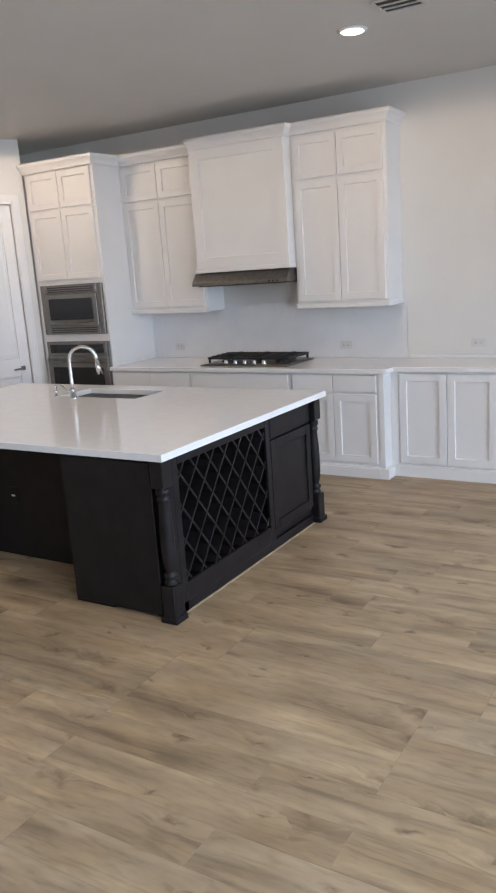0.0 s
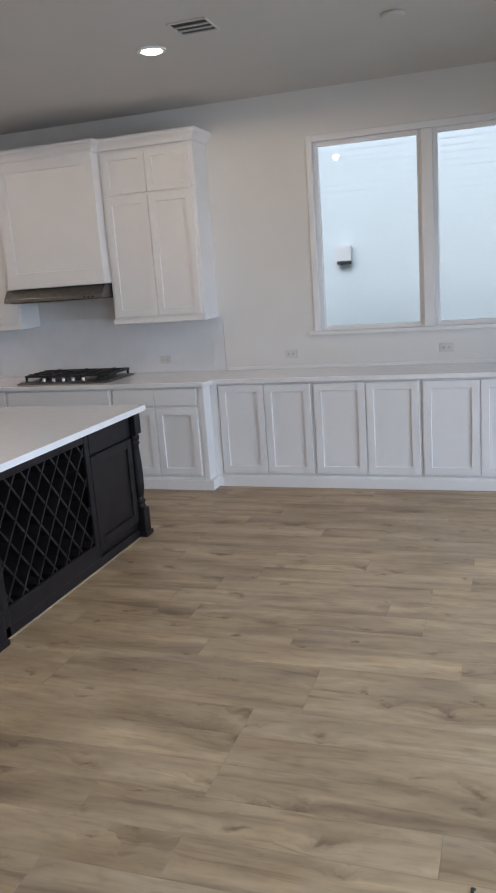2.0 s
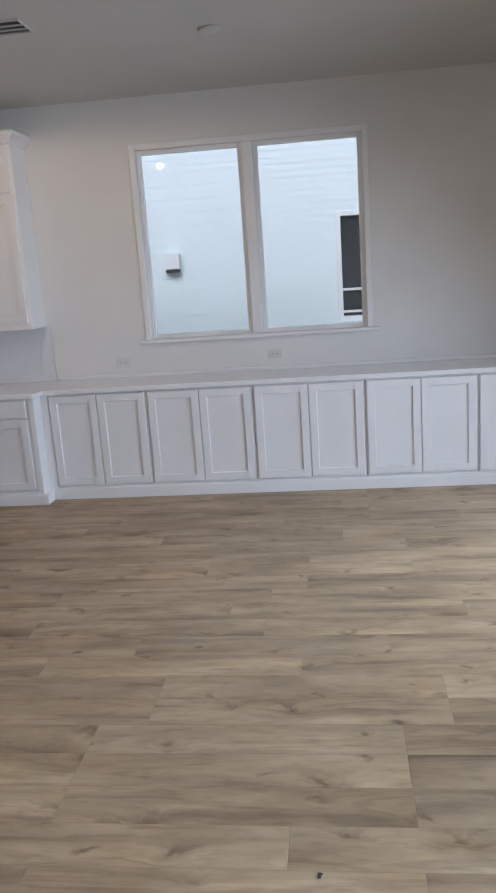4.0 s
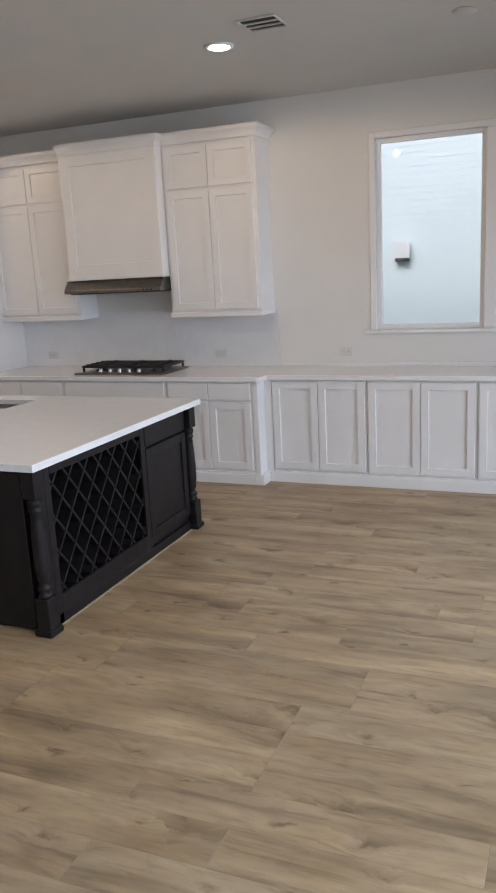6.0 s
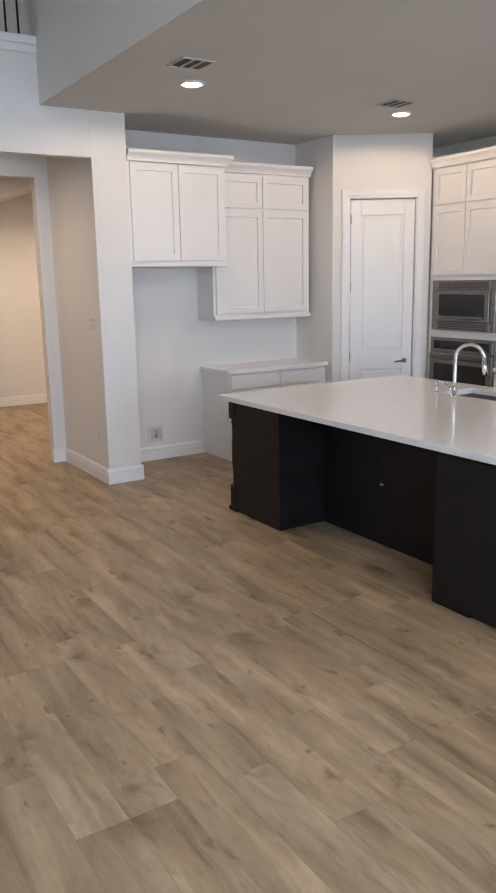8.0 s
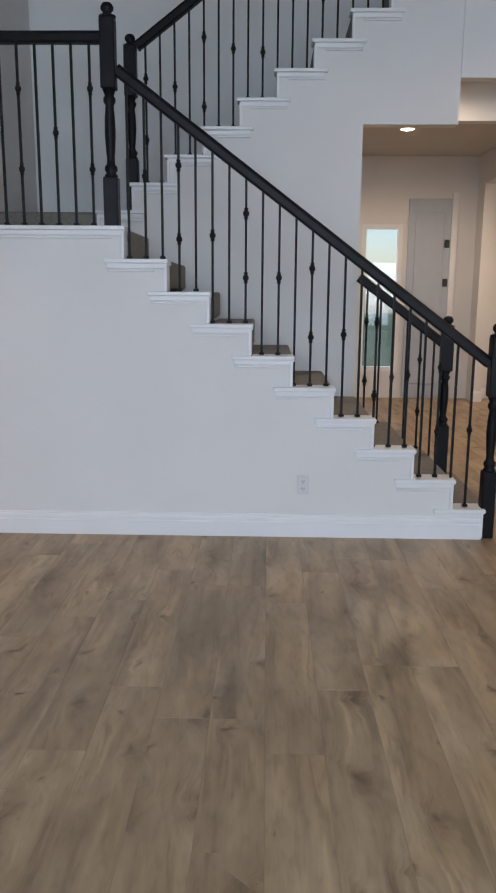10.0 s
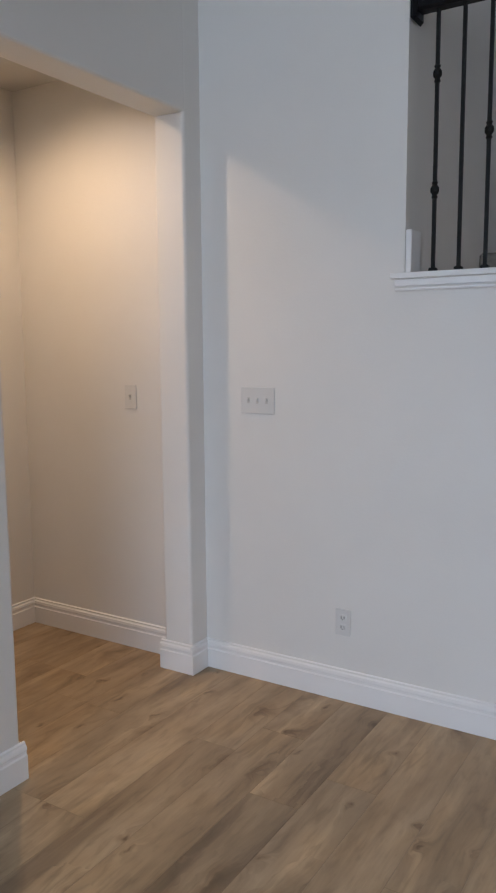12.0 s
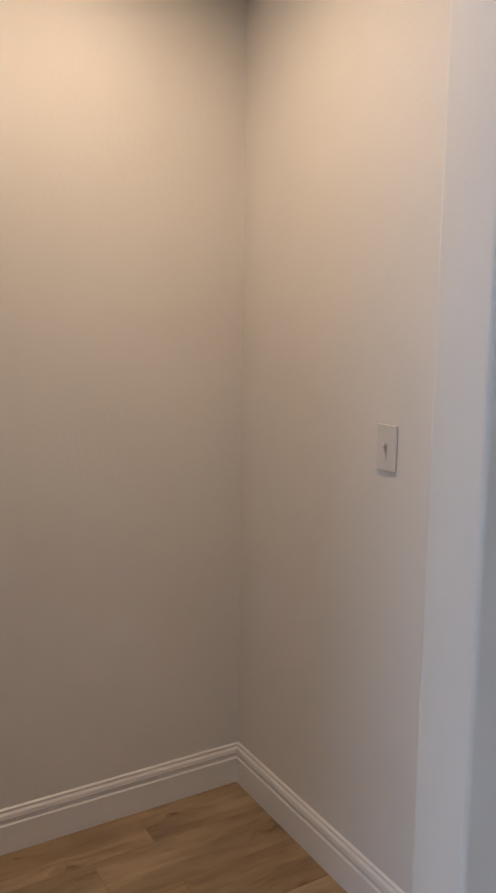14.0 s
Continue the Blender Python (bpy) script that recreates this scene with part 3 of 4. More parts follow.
# hood cabinet, proud of its neighbours
hood = thing("hood_cabinet", "white panelled hood cabinet above the cooktop", "cabinet", (-3.615, 6.40, 0))
part("body", boxes((0.0, 0.972, 0.0, YW - 6.402, 1.775, 2.90), bevel=0.002), M_CAB, hood)
part("front_panel", shaker(bmesh.new(), 0.0, 0.972, 1.80, 2.85, rail=0.10), M_CAB, hood)
part("trim", boxes((-0.004, 0.976, -0.03, 0.3, 1.762, 1.80), bevel=0.004), M_CAB, hood)
part("crown_moulding", crown_body(0.972, 0.41, 2.90, 0, 1), M_CAB, hood)
rh = thing("range_hood", "brushed stainless steel under-cabinet range hood", "range hood", (-3.655, 6.33, 0))
bm = bmesh.new()
prism(bm, [(0.0, 1.645), (0.0, 1.675), (0.07, 1.758), (0.48, 1.758), (0.48, 1.645)], 0.0, 1.005, "x")
bmesh.ops.bevel(bm, geom=list(bm.edges), offset=0.003, segments=1, affect="EDGES")
part("shell", bm, M_STEEL, rh)
part("filter", boxes((0.05, 0.955, 0.03, 0.44, 1.636, 1.645), bevel=0.002), M_SLOT, rh, "dark grease filter")
for k in range(3):
    part("button", boxes((0.82 + 0.04 * k, 0.84 + 0.04 * k, -0.005, 0.0, 1.653, 1.667), bevel=0.002), M_SLOT, rh)
# backsplash
splash = thing("backsplash", "pale white tiled backsplash behind the cooktop", "backsplash")
bm = bmesh.new()
r, z = 0, 0.919
while z < 1.39:
    x = -4.56 - (r % 2) * 0.075
    while x < -1.74:
        a, b = max(x + 0.001, -4.56), min(x + 0.149, -1.742)
        if b - a > 0.01:
            box(bm, a, b, YW - 0.010, YW - 0.003, z + 0.001, z + 0.074)
        x += 0.15
    r, z = r + 1, z + 0.075
part("tiles", bm, M_SPLASH, splash)["kind"] = "stuff"
part("grout", boxes((-4.56, -1.742, YW - 0.0085, YW - 0.002, 0.919, 1.393)), M_SPLASH, splash)


# appliance tower
def oven_tower():
    x0, w, y0 = -5.44, 0.905, 6.12
    c = cabinet("tall white shaker oven tower with two built-in appliances", (x0, y0, 0), 0, w, YW - y0 - 0.002, 0.0, 2.885,
                pair(w, 1.79, 2.455, 0.035) + pair(w, 2.475, 2.815, 0.035), [(0.035, w - 0.035, 0.13, 0.40)], 0.085, name="oven_tower")
    part("crown_moulding", crown_body(w, 0.69, 2.885, 0, 1), M_CAB, c)
    mw = thing("microwave_oven", "built-in stainless microwave with dark glass and vented trim", "microwave", (x0 + 0.062, y0, 0))
    W = 0.815
    part("trim_frame", boxes((0, 0.065, -0.03, 0.01, 1.25, 1.742), (W - 0.065, W, -0.03, 0.01, 1.25, 1.742), (0.065, W - 0.065, -0.03, 0.01, 1.25, 1.335), (0.065, W - 0.065, -0.03, 0.01, 1.655, 1.742), bevel=0.003), M_STEEL, mw)
    for z in (1.272, 1.292, 1.312, 1.675, 1.695, 1.715):
        part("louvre", boxes((0.10, W - 0.10, -0.034, -0.03, z - 0.005, z + 0.005)), M_SLOT, mw)
    d = part("door", boxes((0.067, W - 0.067, -0.042, -0.004, 1.338, 1.652), bevel=0.004), M_STEEL, mw)
    part("glass", boxes((0.11, W - 0.12, -0.045, -0.04, 1.395, 1.605), bevel=0.004), M_OVENGLASS, d, "dark glass")
    part("handle", tube([(0.12, -0.046, 1.378), (0.13, -0.07, 1.376), (W / 2, -0.078, 1.372), (W - 0.14, -0.07, 1.376), (W - 0.13, -0.046, 1.378)], 0.010), M_STEEL, d, "", True)
    ov = thing("wall_oven", "built-in stainless wall oven with a dark window", "oven", (x0 + 0.05, y0, 0))
    W = 0.84
    part("frame", boxes((0, W, -0.02, 0.01, 0.43, 1.175), bevel=0.003), M_STEEL, ov)
    cp = part("control_panel", boxes((0.02, W - 0.02, -0.034, -0.018, 1.035, 1.165), bevel=0.004), M_STEEL, ov)
    part("display", boxes((0.06, W - 0.06, -0.037, -0.033, 1.06, 1.145)), M_OVENGLASS, cp, "dark glass display")
    d = part("door", boxes((0.01, W - 0.01, -0.045, -0.018, 0.45, 1.02), bevel=0.005), M_STEEL, ov)
    part("glass", boxes((0.08, W - 0.08, -0.048, -0.043, 0.53, 0.915), bevel=0.004), M_OVENGLASS, d, "dark glass")
    part("handle", tube([(0.07, -0.044, 0.975), (0.07, -0.09, 0.975), (W - 0.07, -0.09, 0.975), (W - 0.07, -0.044, 0.975)], 0.012), M_STEEL, d, "", True)


oven_tower()


# cooktop
def cooktop():
    c = thing("gas_cooktop", "stainless gas cooktop with black cast-iron grates", "cooktop", (-3.54, 6.19, 0.918))
    W, D = 0.92, 0.53
    part("tray", boxes((0, W, 0, D, 0.001, 0.014), (0.02, W - 0.02, 0.02, D - 0.02, 0.014, 0.018), bevel=0.004), M_STEEL, c)
    for k in range(3):
        a, b = 0.03 + k * 0.29, 0.31 + k * 0.29
        bm = bmesh.new()
        for y in (0.10, D - 0.04):
            box(bm, a, b, y - 0.008, y + 0.008, 0.052, 0.072, 0.002)
        for x in (a + 0.008, b - 0.008):
            box(bm, x - 0.008, x + 0.008, 0.10, D - 0.04, 0.052, 0.072, 0.002)
        for j in range(4):
            y = 0.155 + 0.085 * j
            box(bm, a + 0.01, b - 0.01, y - 0.006, y + 0.006, 0.056, 0.080, 0.002)
        box(bm, (a + b) / 2 - 0.006, (a + b) / 2 + 0.006, 0.10, D - 0.04, 0.056, 0.080, 0.002)
        for x in (a + 0.012, b - 0.012):
            for y in (0.105, D - 0.045):
                box(bm, x - 0.009, x + 0.009, y - 0.009, y + 0.009, 0.016, 0.054, 0.002)
        part("grate", bm, M_IRON, c, "black cast-iron grate")
        for y in ((0.20, 0.40) if k != 1 else (0.29,)):
            bm = turned([(0.05, 0.016), (0.05, 0.026), (0.035, 0.028), (0.035, 0.038), (0.01, 0.040)], 16)
            bmesh.ops.translate(bm, verts=bm.verts, vec=((a + b) / 2, y, 0))
            part("burner", bm, M_IRON, c)
    for k in range(5):
        bm = turned([(0.024, 0.016), (0.022, 0.024), (0.019, 0.045), (0.016, 0.054)], 16)
        bmesh.ops.translate(bm, verts=bm.verts, vec=(0.26 + 0.10 * k, 0.055, 0))
        part("knob", bm, M_CHROME, c, "steel control knob", True)


cooktop()


# refrigerator recess and coffee counter on the west side, units facing +x
cabinet("deep white shaker cabinet over the empty refrigerator recess", (-6.02, 3.06, 0), 90, 0.985, 0.60, 1.925, 2.86, pair(0.985, 1.965, 2.79, 0.03), name="wall_cabinet", group=up_g)
fr = bpy.data.objects["wall_cabinet.002"]
part("crown_moulding", crown_body(0.985, 0.60, 2.86, 0, 1), M_CAB, fr)
part("light_rail", boxes((0, 0.985, -0.028, 0.6, 1.915, 1.95), bevel=0.004), M_CAB, fr)
upper("white shaker wall cabinet with four doors above the coffee counter", (-6.31, 4.05, 0), 90, 1.17, 0.318, 1.405, 2.462, 2.86, ends=(0, 0))
cabinet("white shaker base cabinet with two drawers beside the pantry", (-6.09, 4.075, 0), 90, 1.20, 0.538, 0, 0.878, pair(1.20, 0.125, 0.705), pair(1.20, 0.725, 0.865), 0.085, group=base_g)
ct = thing("countertop", "white quartz countertop on the short cabinet run", "countertop")
part("slab", boxes((-6.628, -6.05, 4.05, 5.277, 0.880, 0.918), bevel=0.003), M_QUARTZ, ct)
wb = thing("water_outlet_box", "recessed white water supply box low on the wall", "outlet box", (-6.628, 3.51, 0.27))
part("frame", boxes((0, 0.012, -0.085, -0.06, -0.085, 0.085), (0, 0.012, 0.06, 0.085, -0.085, 0.085), (0, 0.012, -0.06, 0.06, -0.085, -0.06), (0, 0.012, -0.06, 0.06, 0.06, 0.085), bevel=0.002), M_PLATE, wb)
part("recess", boxes((-0.001, 0.002, -0.06, 0.06, -0.06, 0.06)), M_VENT, wb)
part("valve", tube([(0.002, 0, -0.05), (0.008, 0, 0.0), (0.012, 0.0, 0.03)], 0.012), M_CHROME, wb, "small metal valve", True)


# island
def turned_post(name, parent, x, y, h=0.884):
    """A corner post: square blocks above and below a turned shaft."""
    a = 0.042
    p = part(name, boxes((x - a, x + a, y - a, y + a, 0.0, 0.205), bevel=0.005), M_BLACK, parent)
    part("foot", boxes((x - a - 0.012, x + a + 0.012, y - a - 0.012, y + a + 0.012, 0.0, 0.035), bevel=0.006), M_BLACK, p)
    part("head_block", boxes((x - a, x + a, y - a, y + a, 0.735, h), bevel=0.005), M_BLACK, p)
    prof = [(0.040, 0.205), (0.044, 0.215), (0.038, 0.228), (0.030, 0.235), (0.043, 0.250), (0.043, 0.262), (0.031, 0.272), (0.028, 0.285), (0.036, 0.300), (0.044, 0.36), (0.0455, 0.44), (0.043, 0.53),
            (0.037, 0.61), (0.033, 0.655), (0.043, 0.665), (0.043, 0.678), (0.033, 0.685), (0.045, 0.70), (0.046, 0.715), (0.040, 0.735)]
    bm = turned([(0.84 * r, z) for r, z in prof], 18)
    bmesh.ops.translate(bm, verts=bm.verts, vec=(x, y, 0))
    part("shaft", bm, M_BLACK, p, "turned shaft", True)


def island():
    c = thing("kitchen_island", "black-stained island with wine lattice and turned corner posts", "kitchen island")
    X0, X1, Y0, Y1, H = -4.63, -1.775, 3.235, 4.96, 0.884
    KX0, KX1, KY = -3.985, -2.47, 3.62
    # east end: lattice bay y 3.38..4.30, cupboard y 4.36..4.90
    LY0, LY1, LZ0, LZ1 = 3.375, 4.30, 0.165, 0.822
    part("right_block", boxes((KX1, X1 - 0.42, Y0, KY + 0.02, 0, H), (X1 - 0.42, X1 - 0.004, Y0 + 0.02, LY0 - 0.001, 0, H), bevel=0.002), M_BLACK, c)
    part("left_block", boxes((X0, KX0, Y0, Y1, 0, H), bevel=0.003), M_BLACK, c)
    part("centre_block", boxes((KX0 + 0.001, X1 - 0.42, KY + 0.021, Y1, 0, H), bevel=0.002), M_BLACK, c)
    part("cupboard", boxes((X1 - 0.419, X1 - 0.022, LY1 + 0.03, Y1, 0.09, H), bevel=0.002), M_BLACK, c)
    # bay lining in the darker tone that carries the shade behind the slats
    part("bay_back", boxes((X1 - 0.419, X1 - 0.40, LY0, LY1 + 0.03, 0.10, H)), M_BAYSHADE, c)
    part("bay_floor", boxes((X1 - 0.40, X1 - 0.02, LY0, LY1 + 0.03, 0.10, LZ0 - 0.002)), M_BAYSHADE, c)
    part("bay_top", boxes((X1 - 0.40, X1 - 0.02, LY0, LY1 + 0.03, LZ1, H)), M_BAYSHADE, c)
    part("bay_frame", boxes((X1 - 0.02, X1, LY0 - 0.05, LY0, 0.06, H), (X1 - 0.02, X1, LY1, LY1 + 0.05, 0.06, H), (X1 - 0.02, X1, LY0, LY1, 0.06, LZ0), (X1 - 0.02, X1, LY0, LY1, LZ1, H), bevel=0.003), M_BLACK, c)
    # crossed lattice slats, front and back layer
    lat = part("lattice", boxes((X1 - 0.024, X1 - 0.021, LY0, LY0 + 0.004, LZ0, LZ1)), M_BLACK, c, "crossed wine-rack slats")
    step, s = 0.146, 0.0068
    for depth in (0.0,):
        for sign in (1, -1):
            k = -8
            while k < 14:
                base = LY0 + k * step
                pts = []
                for z in (LZ0, LZ1):
                    pts.append((base + sign * (z - LZ0) * 0.78 + (0.06 if sign < 0 else 0), z))
                (ya, za), (yb, zb) = pts
                lo, hi = 0.0, 1.0
                dy = yb - ya
                ts = sorted(((LY0 - ya) / dy, (LY1 - ya) / dy))
                lo, hi = max(lo, ts[0]), min(hi, ts[1])
                if hi - lo > 0.03:
                    A = (ya + dy * lo, za + (zb - za) * lo)
                    B = (ya + dy * hi, za + (zb - za) * hi)
                    n = Vector((-(B[1] - A[1]), B[0] - A[0])).normalized() * s
                    x = X1 - 0.018 - depth - (0.004 if sign < 0 else 0)
                    bm = bmesh.new()
                    prism(bm, [(A[0] + n.x, A[1] + n.y), (B[0] + n.x, B[1] + n.y), (B[0] - n.x, B[1] - n.y), (A[0] - n.x, A[1] - n.y)], x - 0.20, x + 0.008, "x")
                    part("slat", bm, M_BLACK, lat)
                k += 1
    # cupboard front: drawer and door facing east
    f = part("drawer_front", boxes((X1 - 0.022, X1 + 0.002, LY1 + 0.055, Y1 - 0.055, 0.735, 0.872), bevel=0.004), M_BLACK, c)
    bm = bmesh.new()
    y0, y1, z0, z1, r = LY1 + 0.055, Y1 - 0.055, 0.125, 0.72, 0.06
    for row in ((y0, y0 + r, z0, z1), (y1 - r, y1, z0, z1), (y0 + r, y1 - r, z0, z0 + r), (y0 + r, y1 - r, z1 - r, z1)):
        box(bm, X1 - 0.022, X1 + 0.002, *row, 0.003)
    box(bm, X1 - 0.022, X1 - 0.010, y0 + r - 0.002, y1 - r + 0.002, z0 + r - 0.002, z1 - r + 0.002)
    part("door", bm, M_BLACK, c)
    part("base_rail", boxes((X1 - 0.06, X1 - 0.03, LY0 - 0.05, Y1, 0.0, 0.09), (X1 - 0.03, X1 - 0.004, LY0 - 0.04, Y1 - 0.06, 0.0, 0.062), bevel=0.003), M_BLACK, c)
    part("shoe_strip", boxes((X1 - 0.003, X1 + 0.008, Y0 + 0.06, Y1 - 0.06, 0.0, 0.008), bevel=0.002), M_SUB, c)
    for x, y in ((X1 - 0.005, Y0 + 0.005), (X1 - 0.005, Y1 + 0.005), (X0 + 0.005, Y0 + 0.035), (X0 + 0.005, Y1 + 0.005)):
        turned_post("corner_post", c, x, y)
    part("side_panel", boxes((KX1 + 0.02, X1 - 0.07, Y0 - 0.008, Y0, 0.02, 0.86), bevel=0.003), M_BLACK, c)
    o = thing("island_outlet", "small black outlet with a painted pale glint on the island's knee wall", "outlet", (-3.345, KY + 0.018, 0.427))
    part("plate", boxes((-0.035, 0.035, -0.006, 0.001, -0.057, 0.057), bevel=0.002), M_BLACK, o)
    # pale face on the black plate: a glint put in as colour
    part("socket", boxes((-0.016, 0.016, -0.009, -0.005, -0.006, 0.006), bevel=0.001), M_PLATE, o, "socket face coloured pale as a glint")
    # quartz top with the sink cut out
    top = thing("countertop", "white polished quartz island top with a sink cutout", "countertop")
    TX0, TX1, TY0, TY1 = -4.72, -1.72, 3.178, 5.07
    SX0, SX1, SY0, SY1 = -3.74, -2.99, 4.545, 4.90
    bm = bmesh.new()
    rings = []
    for z, o in ((H, 0.0), (0.919, 0.0), (0.922, 0.003)):
        rings.append(([bm.verts.new((x, y, z)) for x, y in ((TX0 + o, TY0 + o), (TX1 - o, TY0 + o), (TX1 - o, TY1 - o), (TX0 + o, TY1 - o))],
                      [bm.verts.new((x, y, z)) for x, y in ((SX0 - o, SY0 - o), (SX1 + o, SY0 - o), (SX1 + o, SY1 + o), (SX0 - o, SY1 + o))]))
    for k in range(4):
        j = (k + 1) % 4
        bm.faces.new((rings[0][0][k], rings[0][0][j], rings[0][1][j], rings[0][1][k]))
        bm.faces.new((rings[2][0][k], rings[2][0][j], rings[2][1][j], rings[2][1][k]))
        for a, b in zip(rings, rings[1:]):
            for s in (0, 1):
                bm.faces.new((a[s][k], a[s][j], b[s][j], b[s][k]))
    bmesh.ops.recalc_face_normals(bm, faces=bm.faces)
    part("slab", bm, M_QUARTZ, top)
    sink = thing("kitchen_sink", "undermount stainless steel sink basin", "sink")
    part("basin", boxes((SX0 - 0.012, SX0 - 0.001, SY0, SY1, 0.70, H - 0.001), (SX1 + 0.001, SX1 + 0.012, SY0, SY1, 0.70, H - 0.001), (SX0 - 0.012, SX1 + 0.012, SY0 - 0.012, SY0 - 0.001, 0.70, H - 0.001),
         (SX0 - 0.012, SX1 + 0.012, SY1 + 0.001, SY1 + 0.012, 0.70, H - 0.001), (SX0 - 0.012, SX1 + 0.012, SY0 - 0.012, SY1 + 0.012, 0.69, 0.70)), M_STEEL, sink)
    bm = turned([(0.045, 0.7005), (0.045, 0.704), (0.03, 0.706), (0.01, 0.7065)], 16)
    bmesh.ops.translate(bm, verts=bm.verts, vec=((SX0 + SX1) / 2, (SY0 + SY1) / 2, 0))
    part("drain", bm, M_CHROME, sink)
    fa = thing("kitchen_faucet", "chrome gooseneck pull-down faucet", "faucet", (-3.52, 4.475, 0.922))
    pts = [(0, 0, 0.02), (0, 0, 0.12), (0, 0, 0.27)]
    R = 0.10
    dx, dy = 0.80, 0.60
    for k in range(13):
        a = math.pi - math.pi * 1.03 * k / 12
        pts.append(((R + R * math.cos(a)) * dx, (R + R * math.cos(a)) * dy, 0.28 + R * math.sin(a)))
    part("spout", tube(pts, 0.0135, 12), M_CHROME, fa, "", True)
    e = pts[-1]
    part("spray_head", tube([e, (e[0] + 0.004, e[1] + 0.003, e[2] - 0.05), (e[0] + 0.012, e[1] + 0.009, e[2] - 0.11)], [0.015, 0.019, 0.021], 12), M_CHROME, fa, "", True)
    part("base", turned([(0.030, 0.0), (0.030, 0.008), (0.024, 0.012), (0.022, 0.07), (0.016, 0.085)], 18), M_CHROME, fa, "", True)
    part("lever", tube([(0, 0, 0.05), (-0.03, -0.02, 0.06), (-0.06, -0.045, 0.10)], [0.010, 0.009, 0.006]), M_CHROME, fa, "", True)
    so = thing("soap_dispenser", "small chrome soap dispenser beside the faucet", "soap dispenser", (-3.72, 4.50, 0.922))
    part("body", turned([(0.018, 0.0), (0.018, 0.012), (0.012, 0.016), (0.011, 0.07), (0.014, 0.075), (0.014, 0.09), (0.006, 0.095)], 14), M_CHROME, so, "", True)
    part("nozzle", tube([(0, 0, 0.085), (0.03, 0.02, 0.088), (0.055, 0.04, 0.078)], 0.006), M_CHROME, so, "", True)


island()


# staircase
R, RUN = 0.178, 0.2385
LZ = 10 * R
SX, SIN = -4.985, -5.98


def rail_bar(a, b, w=0.062, h=0.062):
    """A handrail of rounded section from a to b."""
    a, b = Vector(a), Vector(b)
    d = (b - a).normalized()
    side = d.cross(Vector((0, 0, 1))).normalized()
    up = side.cross(d)
    sec = [(-0.5, -0.35), (-0.36, -0.5), (0.36, -0.5), (0.5, -0.35), (0.5, 0.18), (0.30, 0.46), (0, 0.52), (-0.30, 0.46), (-0.5, 0.18)]
    bm = bmesh.new()
    ra = [bm.verts.new(a + side * (p * w) + up * (q * h)) for p, q in sec]
    rb = [bm.verts.new(b + side * (p * w) + up * (q * h)) for p, q in sec]
    bm.faces.new(ra)
    bm.faces.new(rb[::-1])
    for i in range(len(sec)):
        j = (i + 1) % len(sec)
        bm.faces.new((ra[i], rb[i], rb[j], ra[j]))
    bmesh.ops.recalc_face_normals(bm, faces=bm.faces)
    return bm


def baluster(parent, x, y, z0, z1, kind):
    """A square iron bar with knuckles; kind 0 plain, 1 one knuckle, 2 two."""
    s = 0.0065
    b = part("baluster", boxes((x - s, x + s, y - s, y + s, z0, z1)), M_BALUSTER, parent)
    part("shoe", boxes((x - 0.015, x + 0.015, y - 0.015, y + 0.015, z0, z0 + 0.016), bevel=0.004), M_BALUSTER, b)
    hs = () if kind == 0 else ((0.52,) if kind == 1 else (0.32, 0.76))
    L = min(z1 - z0, 0.97)
    for h in hs:
        bm = turned([(0.008, -0.032), (0.013, -0.027), (0.009, -0.019), (0.017, -0.007), (0.017, 0.007), (0.009, 0.019), (0.013, 0.027), (0.008, 0.032)], 8)
        bmesh.ops.translate(bm, verts=bm.verts, vec=(x, y, z0 + L * h))
        part("knuckle", bm, M_BALUSTER, b)


def newel(parent, x, y, z0, z1, a=0.040):
    """A newel: square foot and head with a turned middle."""
    h = z1 - z0
    p = part("newel", boxes((x - a, x + a, y - a, y + a, z0, z0 + 0.34 * h), bevel=0.005), M_RAIL, parent)
    part("head_block", boxes((x - a, x + a, y - a, y + a, z0 + 0.71 * h, z1), bevel=0.005), M_RAIL, p)
    za, zb = z0 + 0.34 * h, z0 + 0.71 * h
    prof = [(0.036, 0), (0.037, 0.02), (0.026, 0.05), (0.035, 0.08), (0.035, 0.12), (0.024, 0.15), (0.021, 0.2), (0.025, 0.3), (0.030, 0.5), (0.028, 0.68), (0.022, 0.82), (0.033, 0.86), (0.033, 0.9), (0.024, 0.93), (0.036, 1)]
    bm = turned([(r, za + (zb - za) * k) for r, k in prof], 14)
    bmesh.ops.translate(bm, verts=bm.verts, vec=(x, y, 0))
    part("shaft", bm, M_RAIL, p, "", True)
    bm = turned([(0.044, z1 - 0.002), (0.046, z1 + 0.010), (0.026, z1 + 0.018), (0.022, z1 + 0.024), (0.034, z1 + 0.040), (0.035, z1 + 0.055), (0.024, z1 + 0.072), (0.006, z1 + 0.078)], 14)
    bmesh.ops.translate(bm, verts=bm.verts, vec=(x, y, 0))
    part("cap", bm, M_RAIL, p, "", True)


